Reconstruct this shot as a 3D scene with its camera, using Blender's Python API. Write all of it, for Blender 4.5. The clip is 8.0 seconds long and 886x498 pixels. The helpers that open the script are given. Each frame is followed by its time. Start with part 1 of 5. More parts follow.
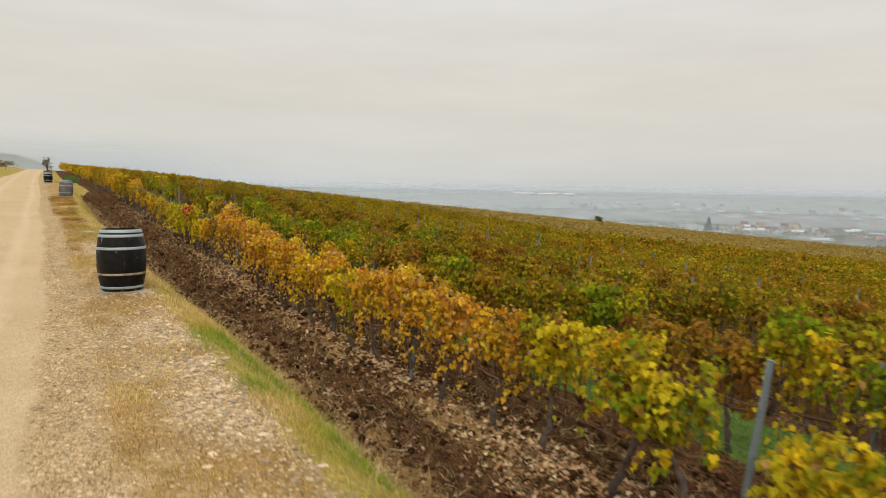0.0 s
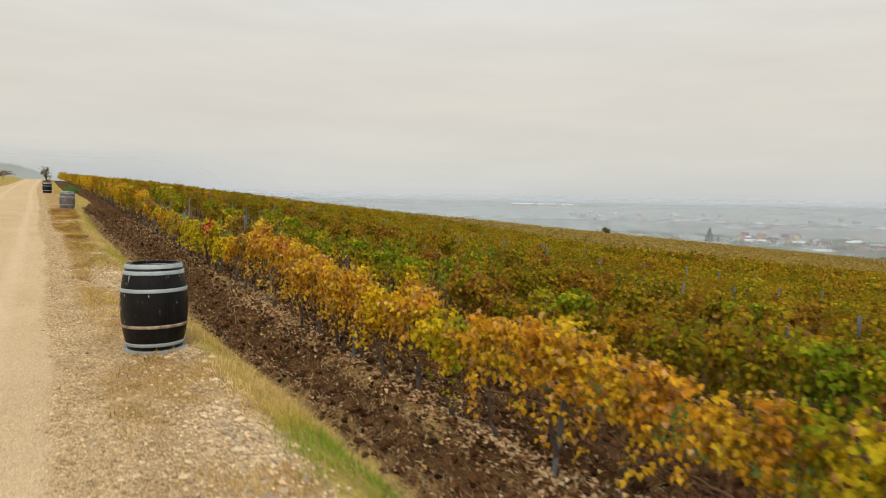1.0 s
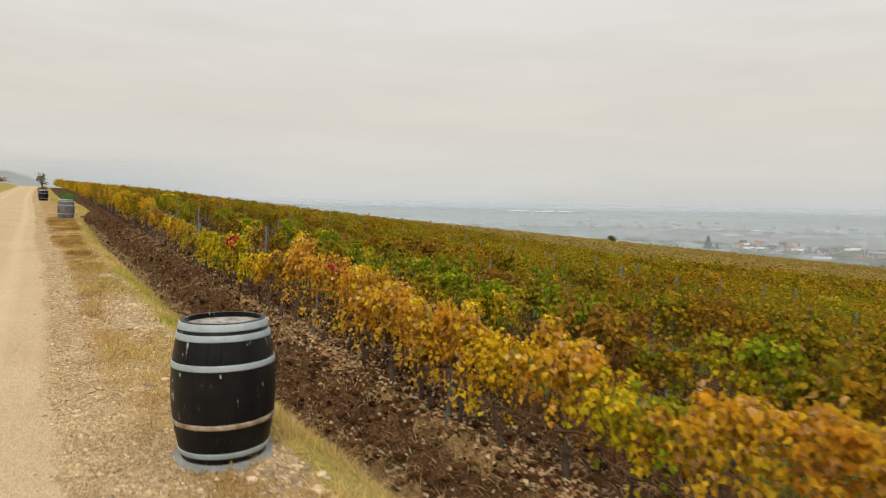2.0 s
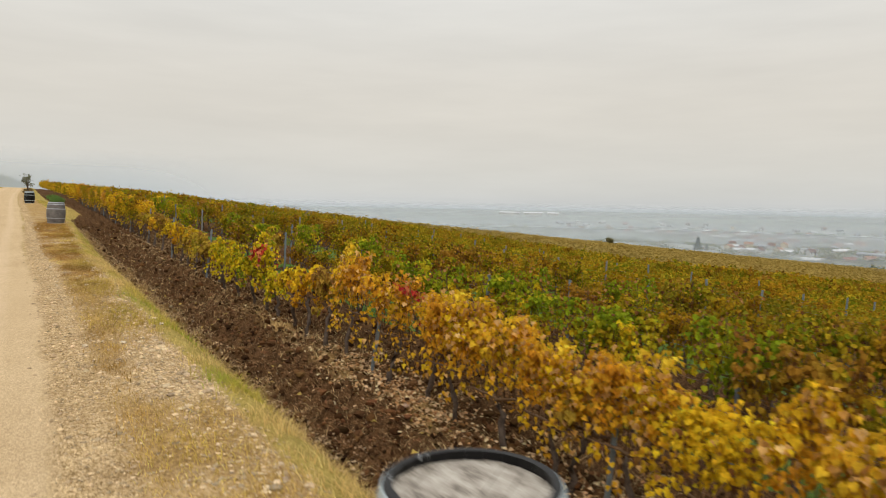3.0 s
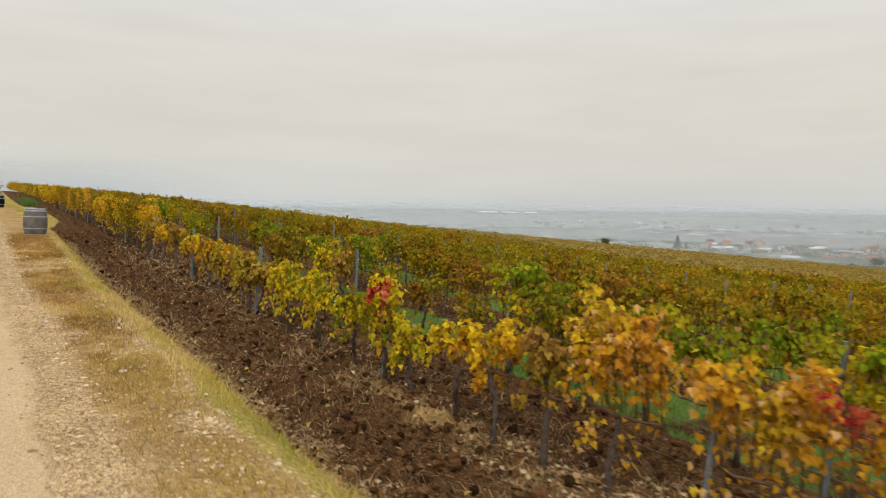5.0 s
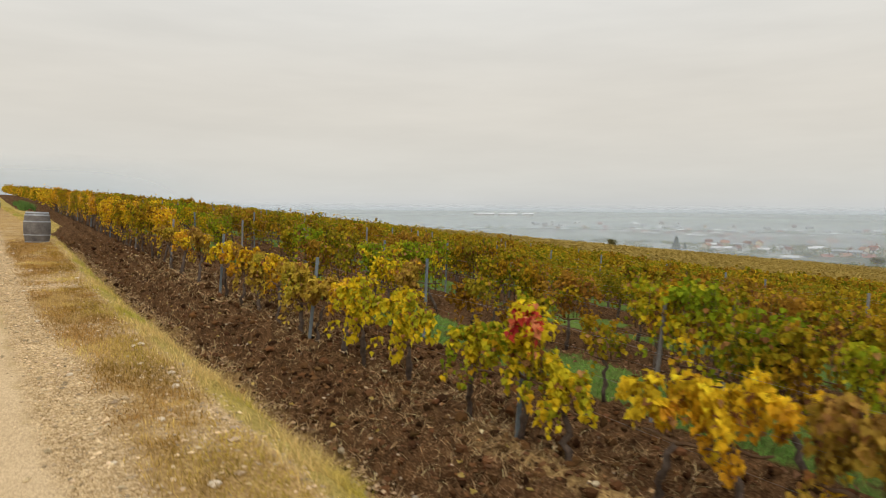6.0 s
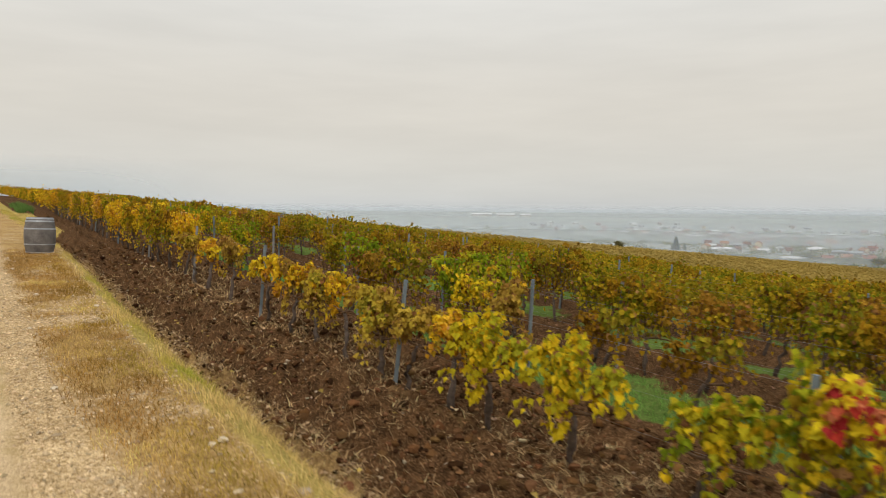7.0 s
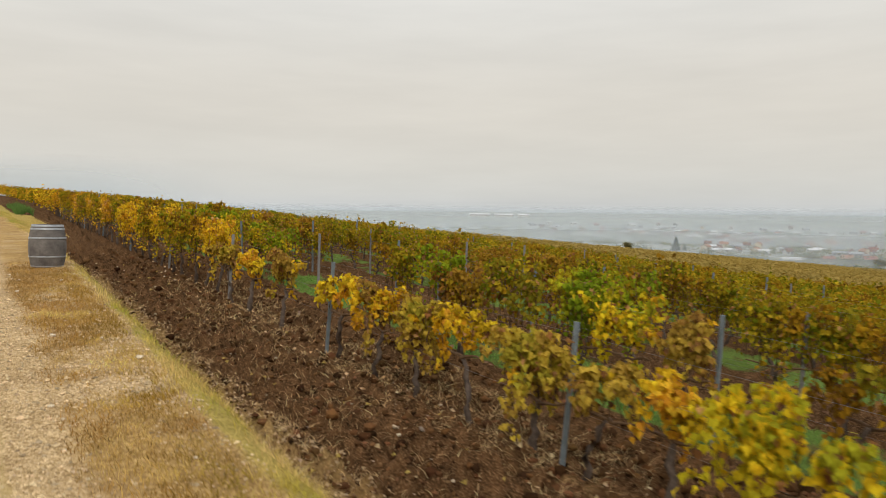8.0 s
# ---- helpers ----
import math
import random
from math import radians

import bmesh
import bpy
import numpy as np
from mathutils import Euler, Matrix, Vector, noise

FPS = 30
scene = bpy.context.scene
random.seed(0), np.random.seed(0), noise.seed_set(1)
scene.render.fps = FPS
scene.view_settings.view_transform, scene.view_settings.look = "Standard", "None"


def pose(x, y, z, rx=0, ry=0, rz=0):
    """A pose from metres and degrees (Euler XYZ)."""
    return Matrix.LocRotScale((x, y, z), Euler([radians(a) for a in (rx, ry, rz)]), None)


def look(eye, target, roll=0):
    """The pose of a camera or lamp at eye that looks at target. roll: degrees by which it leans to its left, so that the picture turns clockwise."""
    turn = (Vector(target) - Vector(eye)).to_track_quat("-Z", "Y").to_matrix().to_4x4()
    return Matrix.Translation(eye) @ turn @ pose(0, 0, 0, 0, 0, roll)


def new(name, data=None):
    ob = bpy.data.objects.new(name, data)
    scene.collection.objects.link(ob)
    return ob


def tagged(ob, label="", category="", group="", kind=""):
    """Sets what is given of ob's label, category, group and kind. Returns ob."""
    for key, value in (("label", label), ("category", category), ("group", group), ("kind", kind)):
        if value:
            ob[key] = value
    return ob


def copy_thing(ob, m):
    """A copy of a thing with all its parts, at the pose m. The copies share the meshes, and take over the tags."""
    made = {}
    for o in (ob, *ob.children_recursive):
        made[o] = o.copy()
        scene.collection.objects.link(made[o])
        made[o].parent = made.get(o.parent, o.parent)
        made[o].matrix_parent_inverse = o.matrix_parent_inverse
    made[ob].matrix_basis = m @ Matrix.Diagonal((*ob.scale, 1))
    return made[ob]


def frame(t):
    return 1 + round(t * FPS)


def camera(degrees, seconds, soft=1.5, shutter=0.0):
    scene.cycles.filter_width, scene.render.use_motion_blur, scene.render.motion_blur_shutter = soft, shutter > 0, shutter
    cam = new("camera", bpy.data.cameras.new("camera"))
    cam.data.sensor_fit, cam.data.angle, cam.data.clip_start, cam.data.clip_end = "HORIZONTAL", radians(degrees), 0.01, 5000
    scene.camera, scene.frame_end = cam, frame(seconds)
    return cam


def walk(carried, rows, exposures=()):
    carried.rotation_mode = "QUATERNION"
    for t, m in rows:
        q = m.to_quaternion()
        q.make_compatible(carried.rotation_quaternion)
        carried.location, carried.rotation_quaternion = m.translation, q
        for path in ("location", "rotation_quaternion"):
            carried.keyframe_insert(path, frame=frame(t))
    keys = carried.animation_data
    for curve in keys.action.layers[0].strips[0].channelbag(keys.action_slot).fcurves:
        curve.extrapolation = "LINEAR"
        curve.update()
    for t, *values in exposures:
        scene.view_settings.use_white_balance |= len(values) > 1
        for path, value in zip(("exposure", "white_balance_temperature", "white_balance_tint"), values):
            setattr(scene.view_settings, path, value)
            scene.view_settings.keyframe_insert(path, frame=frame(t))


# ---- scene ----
cam = camera(69.0, 8.0, soft=0.9, shutter=0.33)
PATH = [
    (0, (0.141, 0.872, 1.678), (1.205, 2.554, 1.484), 1.0),
    (0.5, (0.132, 2.469, 1.708), (1.201, 4.15, 1.527), 1.1),
    (1, (0.114, 4.056, 1.732), (1.184, 5.737, 1.570), 1.1),
    (1.5, (0.105, 5.655, 1.747), (1.178, 7.336, 1.602), 1.1),
    (3, (0.04, 10.093, 1.806), (1.15, 11.751, 1.671), 1.1),
    (3.5, (-0.015, 11.587, 1.841), (1.116, 13.231, 1.707), 1.1),
    (4, (-0.022, 13.136, 1.883), (1.128, 14.767, 1.748), 1.1),
    (4.5, (0.013, 14.721, 1.902), (1.175, 16.343, 1.767), 1.0),
    (6, (0.033, 19.187, 1.864), (1.212, 20.798, 1.735), 0.5),
    (6.5, (0.063, 20.707, 1.903), (1.246, 22.315, 1.777), 0.5),
    (7, (0.104, 22.206, 1.956), (1.29, 23.811, 1.829), 0.5),
    (7.5, (0.128, 23.761, 2.009), (1.318, 25.363, 1.881), 0.6),
    (8, (0.15, 25.359, 2.063), (1.343, 26.959, 1.936), 0.6),
]
walk(cam, [(t, look(eye, target, roll)) for t, eye, target, roll in PATH])

# ---------------------------------------------------------------- world, sun, exposure
world = bpy.data.worlds.new("overcast_sky")
scene.world = world
world.use_nodes = True
wn, wl = world.node_tree.nodes, world.node_tree.links
wn.clear()


def wnode(kind, **inputs):
    n = wn.new(kind)
    for k, v in inputs.items():
        n.inputs[k].default_value = v
    return n


SUN_ELEV, SUN_TURN = radians(48), radians(215)
sky = wn.new("ShaderNodeTexSky")
sky.sky_type = "NISHITA"
sky.sun_disc = False
sky.sun_elevation, sky.sun_rotation = SUN_ELEV, SUN_TURN
way = wn.new("ShaderNodeTexCoord")
split = wn.new("ShaderNodeSeparateXYZ")
wl.new(way.outputs["Generated"], split.inputs[0])
# cloud cover: even and pale low down, brighter towards the zenith as an overcast sky is
cover = wn.new("ShaderNodeValToRGB")
cover.color_ramp.interpolation = "B_SPLINE"
el = cover.color_ramp.elements
el[0].position, el[0].color = 0.0, (0.56, 0.575, 0.58, 1)
el[1].position, el[1].color = 1.0, (3.1, 2.88, 2.45, 1)
for p, c in ((0.02, (0.60, 0.60, 0.575)), (0.06, (0.645, 0.62, 0.57)), (0.13, (0.682, 0.637, 0.56)),
             (0.22, (0.695, 0.66, 0.592)), (0.33, (0.74, 0.735, 0.70)), (0.5, (1.25, 1.2, 1.12))):
    e = el.new(p)
    e.color = (*c, 1)
wl.new(split.outputs["Z"], cover.inputs[0])
stretch = wn.new("ShaderNodeMapping")
stretch.inputs["Scale"].default_value = (1.6, 1.6, 11.0)
wl.new(way.outputs["Generated"], stretch.inputs[0])
cloud = wnode("ShaderNodeTexNoise", Scale=2.2, Detail=6.0, Roughness=0.55)
wl.new(stretch.outputs[0], cloud.inputs["Vector"])
cloudramp = wn.new("ShaderNodeMapRange")
cloudramp.inputs["From Min"].default_value, cloudramp.inputs["From Max"].default_value = 0.3, 0.7
cloudramp.inputs["To Min"].default_value, cloudramp.inputs["To Max"].default_value = 0.96, 1.04
wl.new(cloud.outputs["Fac"], cloudramp.inputs["Value"])
shade = wn.new("ShaderNodeVectorMath")
shade.operation = "MULTIPLY"
wl.new(cover.outputs[0], shade.inputs[0])
wl.new(cloudramp.outputs[0], shade.inputs[1])
blue = wnode("ShaderNodeBackground", Strength=0.006)
wl.new(sky.outputs[0], blue.inputs["Color"])
grey = wnode("ShaderNodeBackground", Strength=1.0)
wl.new(shade.outputs[0], grey.inputs["Color"])
both = wn.new("ShaderNodeAddShader")
wl.new(blue.outputs[0], both.inputs[0])
wl.new(grey.outputs[0], both.inputs[1])
wout = wn.new("ShaderNodeOutputWorld")
wl.new(both.outputs[0], wout.inputs["Surface"])

sun = new("sun", bpy.data.lights.new("sun", "SUN"))
sun.data.energy, sun.data.angle, sun.data.color = 1.5, radians(35), (1.0, 0.95, 0.86)
sun.matrix_world = look((0, 0, 60), (math.sin(SUN_TURN) * -40, math.cos(SUN_TURN) * -40, 60 - 40 * math.tan(SUN_ELEV)))
scene.view_settings.exposure = 0.0


# ---------------------------------------------------------------- materials
def material(name, rough=0.9, metal=0.0, spec=0.3):
    m = bpy.data.materials.new(name)
    m.use_nodes = True
    n, l = m.node_tree.nodes, m.node_tree.links
    b = n["Principled BSDF"]
    b.inputs["Roughness"].default_value, b.inputs["Metallic"].default_value = rough, metal
    b.inputs["Specular IOR Level"].default_value = spec
    return m, n, l, b


def noise_node(n, l, scale, detail=4.0, rough=0.6, vec=None):
    t = n.new("ShaderNodeTexNoise")
    t.inputs["Scale"].default_value, t.inputs["Detail"].default_value, t.inputs["Roughness"].default_value = scale, detail, rough
    if vec is not None:
        l.new(vec, t.inputs["Vector"])
    return t.outputs["Fac"]


def ramp(n, l, fac, stops):
    r = n.new("ShaderNodeValToRGB")
    e = r.color_ramp.elements
    e[0].position, e[0].color = stops[0][0], (*stops[0][1], 1)
    e[1].position, e[1].color = stops[-1][0], (*stops[-1][1], 1)
    for p, c in stops[1:-1]:
        e.new(p).color = (*c, 1)
    l.new(fac, r.inputs[0])
    return r.outputs[0]


def mix(n, l, fac, a, b, kind="MIX"):
    m = n.new("ShaderNodeMix")
    m.data_type, m.blend_type = "RGBA", kind
    for sock, v in ((m.inputs[0], fac), (m.inputs[6], a), (m.inputs[7], b)):
        if isinstance(v, (int, float)):
            sock.default_value = v
        elif isinstance(v, tuple):
            sock.default_value = (*v, 1)
        else:
            l.new(v, sock)
    return m.outputs[2]


def bump(n, l, b, height, strength, distance):
    k = n.new("ShaderNodeBump")
    k.inputs["Strength"].default_value, k.inputs["Distance"].default_value = strength, distance
    l.new(height, k.inputs["Height"])
    l.new(k.outputs[0], b.inputs["Normal"])


def place(n):
    return n.new("ShaderNodeNewGeometry").outputs["Position"]


def simple(name, stops, scale, rough=0.9, metal=0.0, spec=0.3, relief=0.0, fine=None, local=True):
    """Colour from coarse noise through a ramp, broken up by finer noise, with some relief."""
    m, n, l, b = material(name, rough, metal, spec)
    vec = n.new("ShaderNodeTexCoord").outputs["Object"] if local else place(n)
    base = ramp(n, l, noise_node(n, l, scale, 5, 0.62, vec), stops)
    grain = noise_node(n, l, fine or scale * 9, 4, 0.65, vec)
    l.new(mix(n, l, 0.35, base, ramp(n, l, grain, ((0.25, (0.35, 0.35, 0.35)), (0.75, (1.0, 1.0, 1.0)))), "MULTIPLY"), b.inputs["Base Color"])
    if relief:
        bump(n, l, b, grain, 0.8, relief)
    return m


def leafy(name, gloss=0.7):
    """Leaves: colour from the mesh, light partly passing through the blade."""
    m, n, l, b = material(name, gloss, 0.0, 0.03)
    at = n.new("ShaderNodeAttribute")
    at.attribute_name = "tone"
    vec = place(n)
    blotch = ramp(n, l, noise_node(n, l, 22, 3, 0.6, vec), ((0.3, (0.72, 0.66, 0.6)), (0.62, (1.16, 1.14, 1.05))))
    col = mix(n, l, 0.8, at.outputs["Color"], blotch, "MULTIPLY")
    l.new(col, b.inputs["Base Color"])
    tr = n.new("ShaderNodeBsdfTranslucent")
    l.new(col, tr.inputs["Color"])
    mx = n.new("ShaderNodeMixShader")
    mx.inputs[0].default_value = 0.42
    l.new(b.outputs[0], mx.inputs[1])
    l.new(tr.outputs[0], mx.inputs[2])
    l.new(mx.outputs[0], n["Material Output"].inputs["Surface"])
    return m


def tinted(name, rough=0.95, fine=60.0, spec=0.2):
    """Loose stuff whose colour is stored piece by piece in the mesh."""
    m, n, l, b = material(name, rough, 0.0, spec)
    at = n.new("ShaderNodeAttribute")
    at.attribute_name = "tone"
    g = ramp(n, l, noise_node(n, l, fine, 3, 0.6, place(n)), ((0.3, (0.6, 0.58, 0.55)), (0.7, (1.05, 1.05, 1.05))))
    l.new(mix(n, l, 0.8, at.outputs["Color"], g, "MULTIPLY"), b.inputs["Base Color"])
    return m


M_LEAF = leafy("vine_leaf")
M_GRASS = leafy("grass_blade", 0.7)
M_STONE = tinted("limestone_gravel", 0.9, 45)
M_CLOD = tinted("soil_clod", 0.98, 70, 0.03)
M_LITTER = leafy("fallen_leaf", 0.8)
M_BARK = simple("vine_bark", ((0.3, (0.05, 0.035, 0.027)), (0.7, (0.17, 0.125, 0.095))), 14, 0.95, relief=0.01)
M_CANE = simple("vine_cane", ((0.3, (0.10, 0.055, 0.03)), (0.7, (0.2, 0.12, 0.06))), 10, 0.8)
M_POST = simple("galvanised_post", ((0.3, (0.15, 0.18, 0.195)), (0.7, (0.26, 0.30, 0.32))), 5, 0.6, 0.25, 0.4, relief=0.002, fine=50)
M_POSTOLD = simple("weathered_post", ((0.3, (0.17, 0.16, 0.15)), (0.7, (0.30, 0.29, 0.28))), 6, 0.85, 0, 0.3, relief=0.004, fine=60)
M_WIRE = simple("trellis_wire", ((0.3, (0.25, 0.25, 0.25)), (0.7, (0.4, 0.4, 0.4))), 3, 0.45, 0.8, 0.5)
M_HOUSEWALL = [simple("render_" + nm, ((0.3, tuple(v * 0.85 for v in c)), (0.7, c)), 0.4, 0.9) for nm, c in
               (("white", (0.6, 0.585, 0.55)), ("cream", (0.62, 0.52, 0.36)), ("ochre", (0.5, 0.33, 0.16)), ("grey", (0.42, 0.41, 0.4)))]
M_ROOF = [simple("roof_" + nm, ((0.3, tuple(v * 0.7 for v in c)), (0.7, c)), 0.6, 0.85) for nm, c in
          (("tile_red", (0.33, 0.13, 0.09)), ("tile_orange", (0.40, 0.20, 0.12)), ("tile_brown", (0.2, 0.1, 0.07)), ("sheet_grey", (0.4, 0.42, 0.45)), ("sheet_white", (0.8, 0.81, 0.82)))]
M_PANE = simple("dark_pane", ((0.3, (0.03, 0.035, 0.04)), (0.7, (0.06, 0.065, 0.07))), 1, 0.15, 0, 0.5)
M_HILL = simple("wooded_hill", ((0.3, (0.12, 0.14, 0.12)), (0.7, (0.22, 0.22, 0.17))), 0.012, 1.0, fine=0.09, local=False)
M_NEEDLE = leafy("needle_foliage", 0.8)

# ground: zones are stored in the mesh as weights, each with its own grain
M_GROUND, gn, gl, gb = material("ground_cover", 0.97, 0.0, 0.02)


def zone(name):
    a = gn.new("ShaderNodeAttribute")
    a.attribute_name = name
    return a.outputs["Color"]


def zone_edge(name, lo, hi, scale):
    """The zone's weight with an edge broken up by noise."""
    s = gn.new("ShaderNodeSeparateColor")
    gl.new(zone(name), s.inputs[0])
    add = gn.new("ShaderNodeMath")
    add.operation = "ADD"
    k = gn.new("ShaderNodeMapRange")
    k.inputs["To Min"].default_value, k.inputs["To Max"].default_value = -0.45, 0.45
    gl.new(noise_node(gn, gl, scale, 6, 0.7, place(gn)), k.inputs["Value"])
    gl.new(s.outputs[0], add.inputs[0])
    gl.new(k.outputs[0], add.inputs[1])
    r = gn.new("ShaderNodeMapRange")
    r.inputs["From Min"].default_value, r.inputs["From Max"].default_value = lo, hi
    gl.new(add.outputs[0], r.inputs["Value"])
    return r.outputs[0]


gp = place(gn)
n_big, n_mid, n_fine = noise_node(gn, gl, 0.55, 5, 0.6, gp), noise_node(gn, gl, 7, 5, 0.65, gp), noise_node(gn, gl, 55, 4, 0.7, gp)
def pebbles(scale):
    """Cells of gravel: a colour for each and the height of its dome."""
    v = gn.new("ShaderNodeTexVoronoi")
    v.inputs["Scale"].default_value = scale
    gl.new(gp, v.inputs["Vector"])
    s = gn.new("ShaderNodeSeparateColor")
    gl.new(v.outputs["Color"], s.inputs[0])
    return s.outputs[0], v.outputs["Distance"]


peb_a, dome_a = pebbles(38)
peb_b, dome_b = pebbles(90)
n_patch = noise_node(gn, gl, 1.7, 5, 0.65, gp)
c_grit = ramp(gn, gl, peb_b, ((0.05, (0.20, 0.13, 0.06)), (0.5, (0.46, 0.322, 0.16)), (0.95, (0.76, 0.58, 0.35))))
c_road = mix(gn, gl, 0.35, ramp(gn, gl, n_big, ((0.3, (0.50, 0.362, 0.21)), (0.7, (0.62, 0.465, 0.285)))), c_grit)
c_track = mix(gn, gl, 0.2, ramp(gn, gl, n_mid, ((0.3, (0.58, 0.43, 0.27)), (0.7, (0.70, 0.54, 0.355)))), c_grit)
c_gravel = mix(gn, gl, 0.65, ramp(gn, gl, peb_a, ((0.05, (0.13, 0.082, 0.036)), (0.45, (0.38, 0.262, 0.128)), (0.9, (0.66, 0.50, 0.30)))), c_grit)
c_gravel = mix(gn, gl, 0.6, c_gravel, ramp(gn, gl, n_patch, ((0.34, (0.62, 0.55, 0.46)), (0.6, (1.06, 1.03, 0.97)))), "MULTIPLY")
n_tuft = noise_node(gn, gl, 34, 4, 0.7, gp)
c_dry = mix(gn, gl, 0.6, ramp(gn, gl, n_mid, ((0.3, (0.31, 0.21, 0.095)), (0.7, (0.53, 0.38, 0.175)))), ramp(gn, gl, n_tuft, ((0.34, (0.09, 0.048, 0.02)), (0.5, (0.34, 0.215, 0.085)), (0.66, (0.74, 0.55, 0.26)))))
c_dry = mix(gn, gl, 0.7, c_dry, ramp(gn, gl, n_patch, ((0.35, (0.66, 0.58, 0.48)), (0.6, (1.02, 0.96, 0.82)))), "MULTIPLY")
c_bank = mix(gn, gl, 0.55, ramp(gn, gl, n_mid, ((0.3, (0.18, 0.145, 0.03)), (0.7, (0.48, 0.36, 0.09)))), ramp(gn, gl, n_tuft, ((0.34, (0.10, 0.075, 0.02)), (0.66, (0.60, 0.46, 0.15)))))
# brown soil; near-black low stops paint the shade in gaps between crumbs
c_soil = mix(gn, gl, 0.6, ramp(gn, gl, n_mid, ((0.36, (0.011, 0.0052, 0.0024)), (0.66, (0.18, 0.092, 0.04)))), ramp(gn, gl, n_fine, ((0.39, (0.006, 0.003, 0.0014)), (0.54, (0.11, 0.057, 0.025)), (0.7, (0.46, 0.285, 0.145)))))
c_cover = mix(gn, gl, 0.5, ramp(gn, gl, n_mid, ((0.3, (0.06, 0.11, 0.024)), (0.7, (0.17, 0.28, 0.06)))), ramp(gn, gl, n_fine, ((0.36, (0.03, 0.034, 0.008)), (0.66, (0.18, 0.22, 0.05)))))
n_field = noise_node(gn, gl, 0.02, 6, 0.65, gp)
c_field = ramp(gn, gl, n_field, ((0.3, (0.26, 0.18, 0.055)), (0.5, (0.32, 0.23, 0.07)), (0.7, (0.28, 0.205, 0.065))))
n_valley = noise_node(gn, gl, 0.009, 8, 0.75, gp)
# valley floor with part of the distance haze put into its pale grey
c_valley_hazed = ramp(gn, gl, n_valley, ((0.36, (0.22, 0.25, 0.235)), (0.5, (0.33, 0.345, 0.32)), (0.64, (0.25, 0.275, 0.255))))
col = mix(gn, gl, zone_edge("z_valley", 0.3, 0.7, 0.01), c_field, c_valley_hazed)
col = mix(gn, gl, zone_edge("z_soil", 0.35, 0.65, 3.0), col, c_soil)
col = mix(gn, gl, zone_edge("z_cover", 0.35, 0.65, 3.0), col, c_cover)
col = mix(gn, gl, zone_edge("z_bank", 0.35, 0.65, 3.5), col, c_bank)
col = mix(gn, gl, zone_edge("z_gravel", 0.35, 0.65, 2.5), col, c_gravel)
col = mix(gn, gl, zone_edge("z_dry", 0.25, 0.85, 6.0), col, c_dry)
col = mix(gn, gl, zone_edge("z_road", 0.3, 0.7, 2.0), col, c_road)
col = mix(gn, gl, zone_edge("z_track", 0.3, 0.9, 1.5), col, c_track)
gl.new(col, gb.inputs["Base Color"])
dome = mix(gn, gl, 0.5, dome_a, dome_b)
rough_mix = gn.new("ShaderNodeMath")
rough_mix.operation = "SUBTRACT"
gl.new(n_fine, rough_mix.inputs[0])
gl.new(dome, rough_mix.inputs[1])
bump(gn, gl, gb, rough_mix.outputs[0], 0.8, 0.011)

# distance haze built as pale blue-grey translucent sheets across the valley
def haze_sheet_material(name, amount):
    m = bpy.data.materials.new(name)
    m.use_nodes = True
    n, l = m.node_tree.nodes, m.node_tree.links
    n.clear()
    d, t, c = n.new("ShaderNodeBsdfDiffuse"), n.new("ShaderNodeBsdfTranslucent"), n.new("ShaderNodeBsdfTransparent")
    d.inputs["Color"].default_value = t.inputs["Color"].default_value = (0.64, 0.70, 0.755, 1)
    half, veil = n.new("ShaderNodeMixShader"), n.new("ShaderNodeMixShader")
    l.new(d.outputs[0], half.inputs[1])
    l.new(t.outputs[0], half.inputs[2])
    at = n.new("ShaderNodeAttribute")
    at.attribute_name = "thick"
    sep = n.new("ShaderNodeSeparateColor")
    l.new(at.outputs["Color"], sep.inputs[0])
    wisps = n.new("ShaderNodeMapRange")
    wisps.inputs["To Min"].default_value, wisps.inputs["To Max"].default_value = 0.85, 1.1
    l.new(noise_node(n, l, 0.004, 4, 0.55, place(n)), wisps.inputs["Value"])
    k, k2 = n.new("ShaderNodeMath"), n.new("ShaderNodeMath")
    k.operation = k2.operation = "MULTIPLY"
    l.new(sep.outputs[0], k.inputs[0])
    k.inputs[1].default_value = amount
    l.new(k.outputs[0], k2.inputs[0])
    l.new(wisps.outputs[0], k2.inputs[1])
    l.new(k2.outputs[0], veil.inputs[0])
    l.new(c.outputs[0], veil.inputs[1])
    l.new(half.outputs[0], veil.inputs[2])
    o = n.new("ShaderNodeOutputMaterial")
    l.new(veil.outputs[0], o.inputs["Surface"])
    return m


# ---------------------------------------------------------------- shape of the land
def lattice(ix, iy, seed):
    n = (ix * 374761393 + iy * 668265263 + seed * 144269504) & 0x7FFFFFFF
    n = ((n ^ (n >> 13)) * 1274126177) & 0x7FFFFFFF
    return ((n ^ (n >> 16)) & 0xFFFF) / 65535.0


def vnoise(x, y, seed=0):
    x, y = np.asarray(x, float), np.asarray(y, float)
    ix, iy = np.floor(x).astype(np.int64), np.floor(y).astype(np.int64)
    fx, fy = x - ix, y - iy
    fx, fy = fx * fx * (3 - 2 * fx), fy * fy * (3 - 2 * fy)
    a, b = lattice(ix, iy, seed), lattice(ix + 1, iy, seed)
    c, d = lattice(ix, iy + 1, seed), lattice(ix + 1, iy + 1, seed)
    return a + (b - a) * fx + (c - a) * fy + (a - b - c + d) * fx * fy


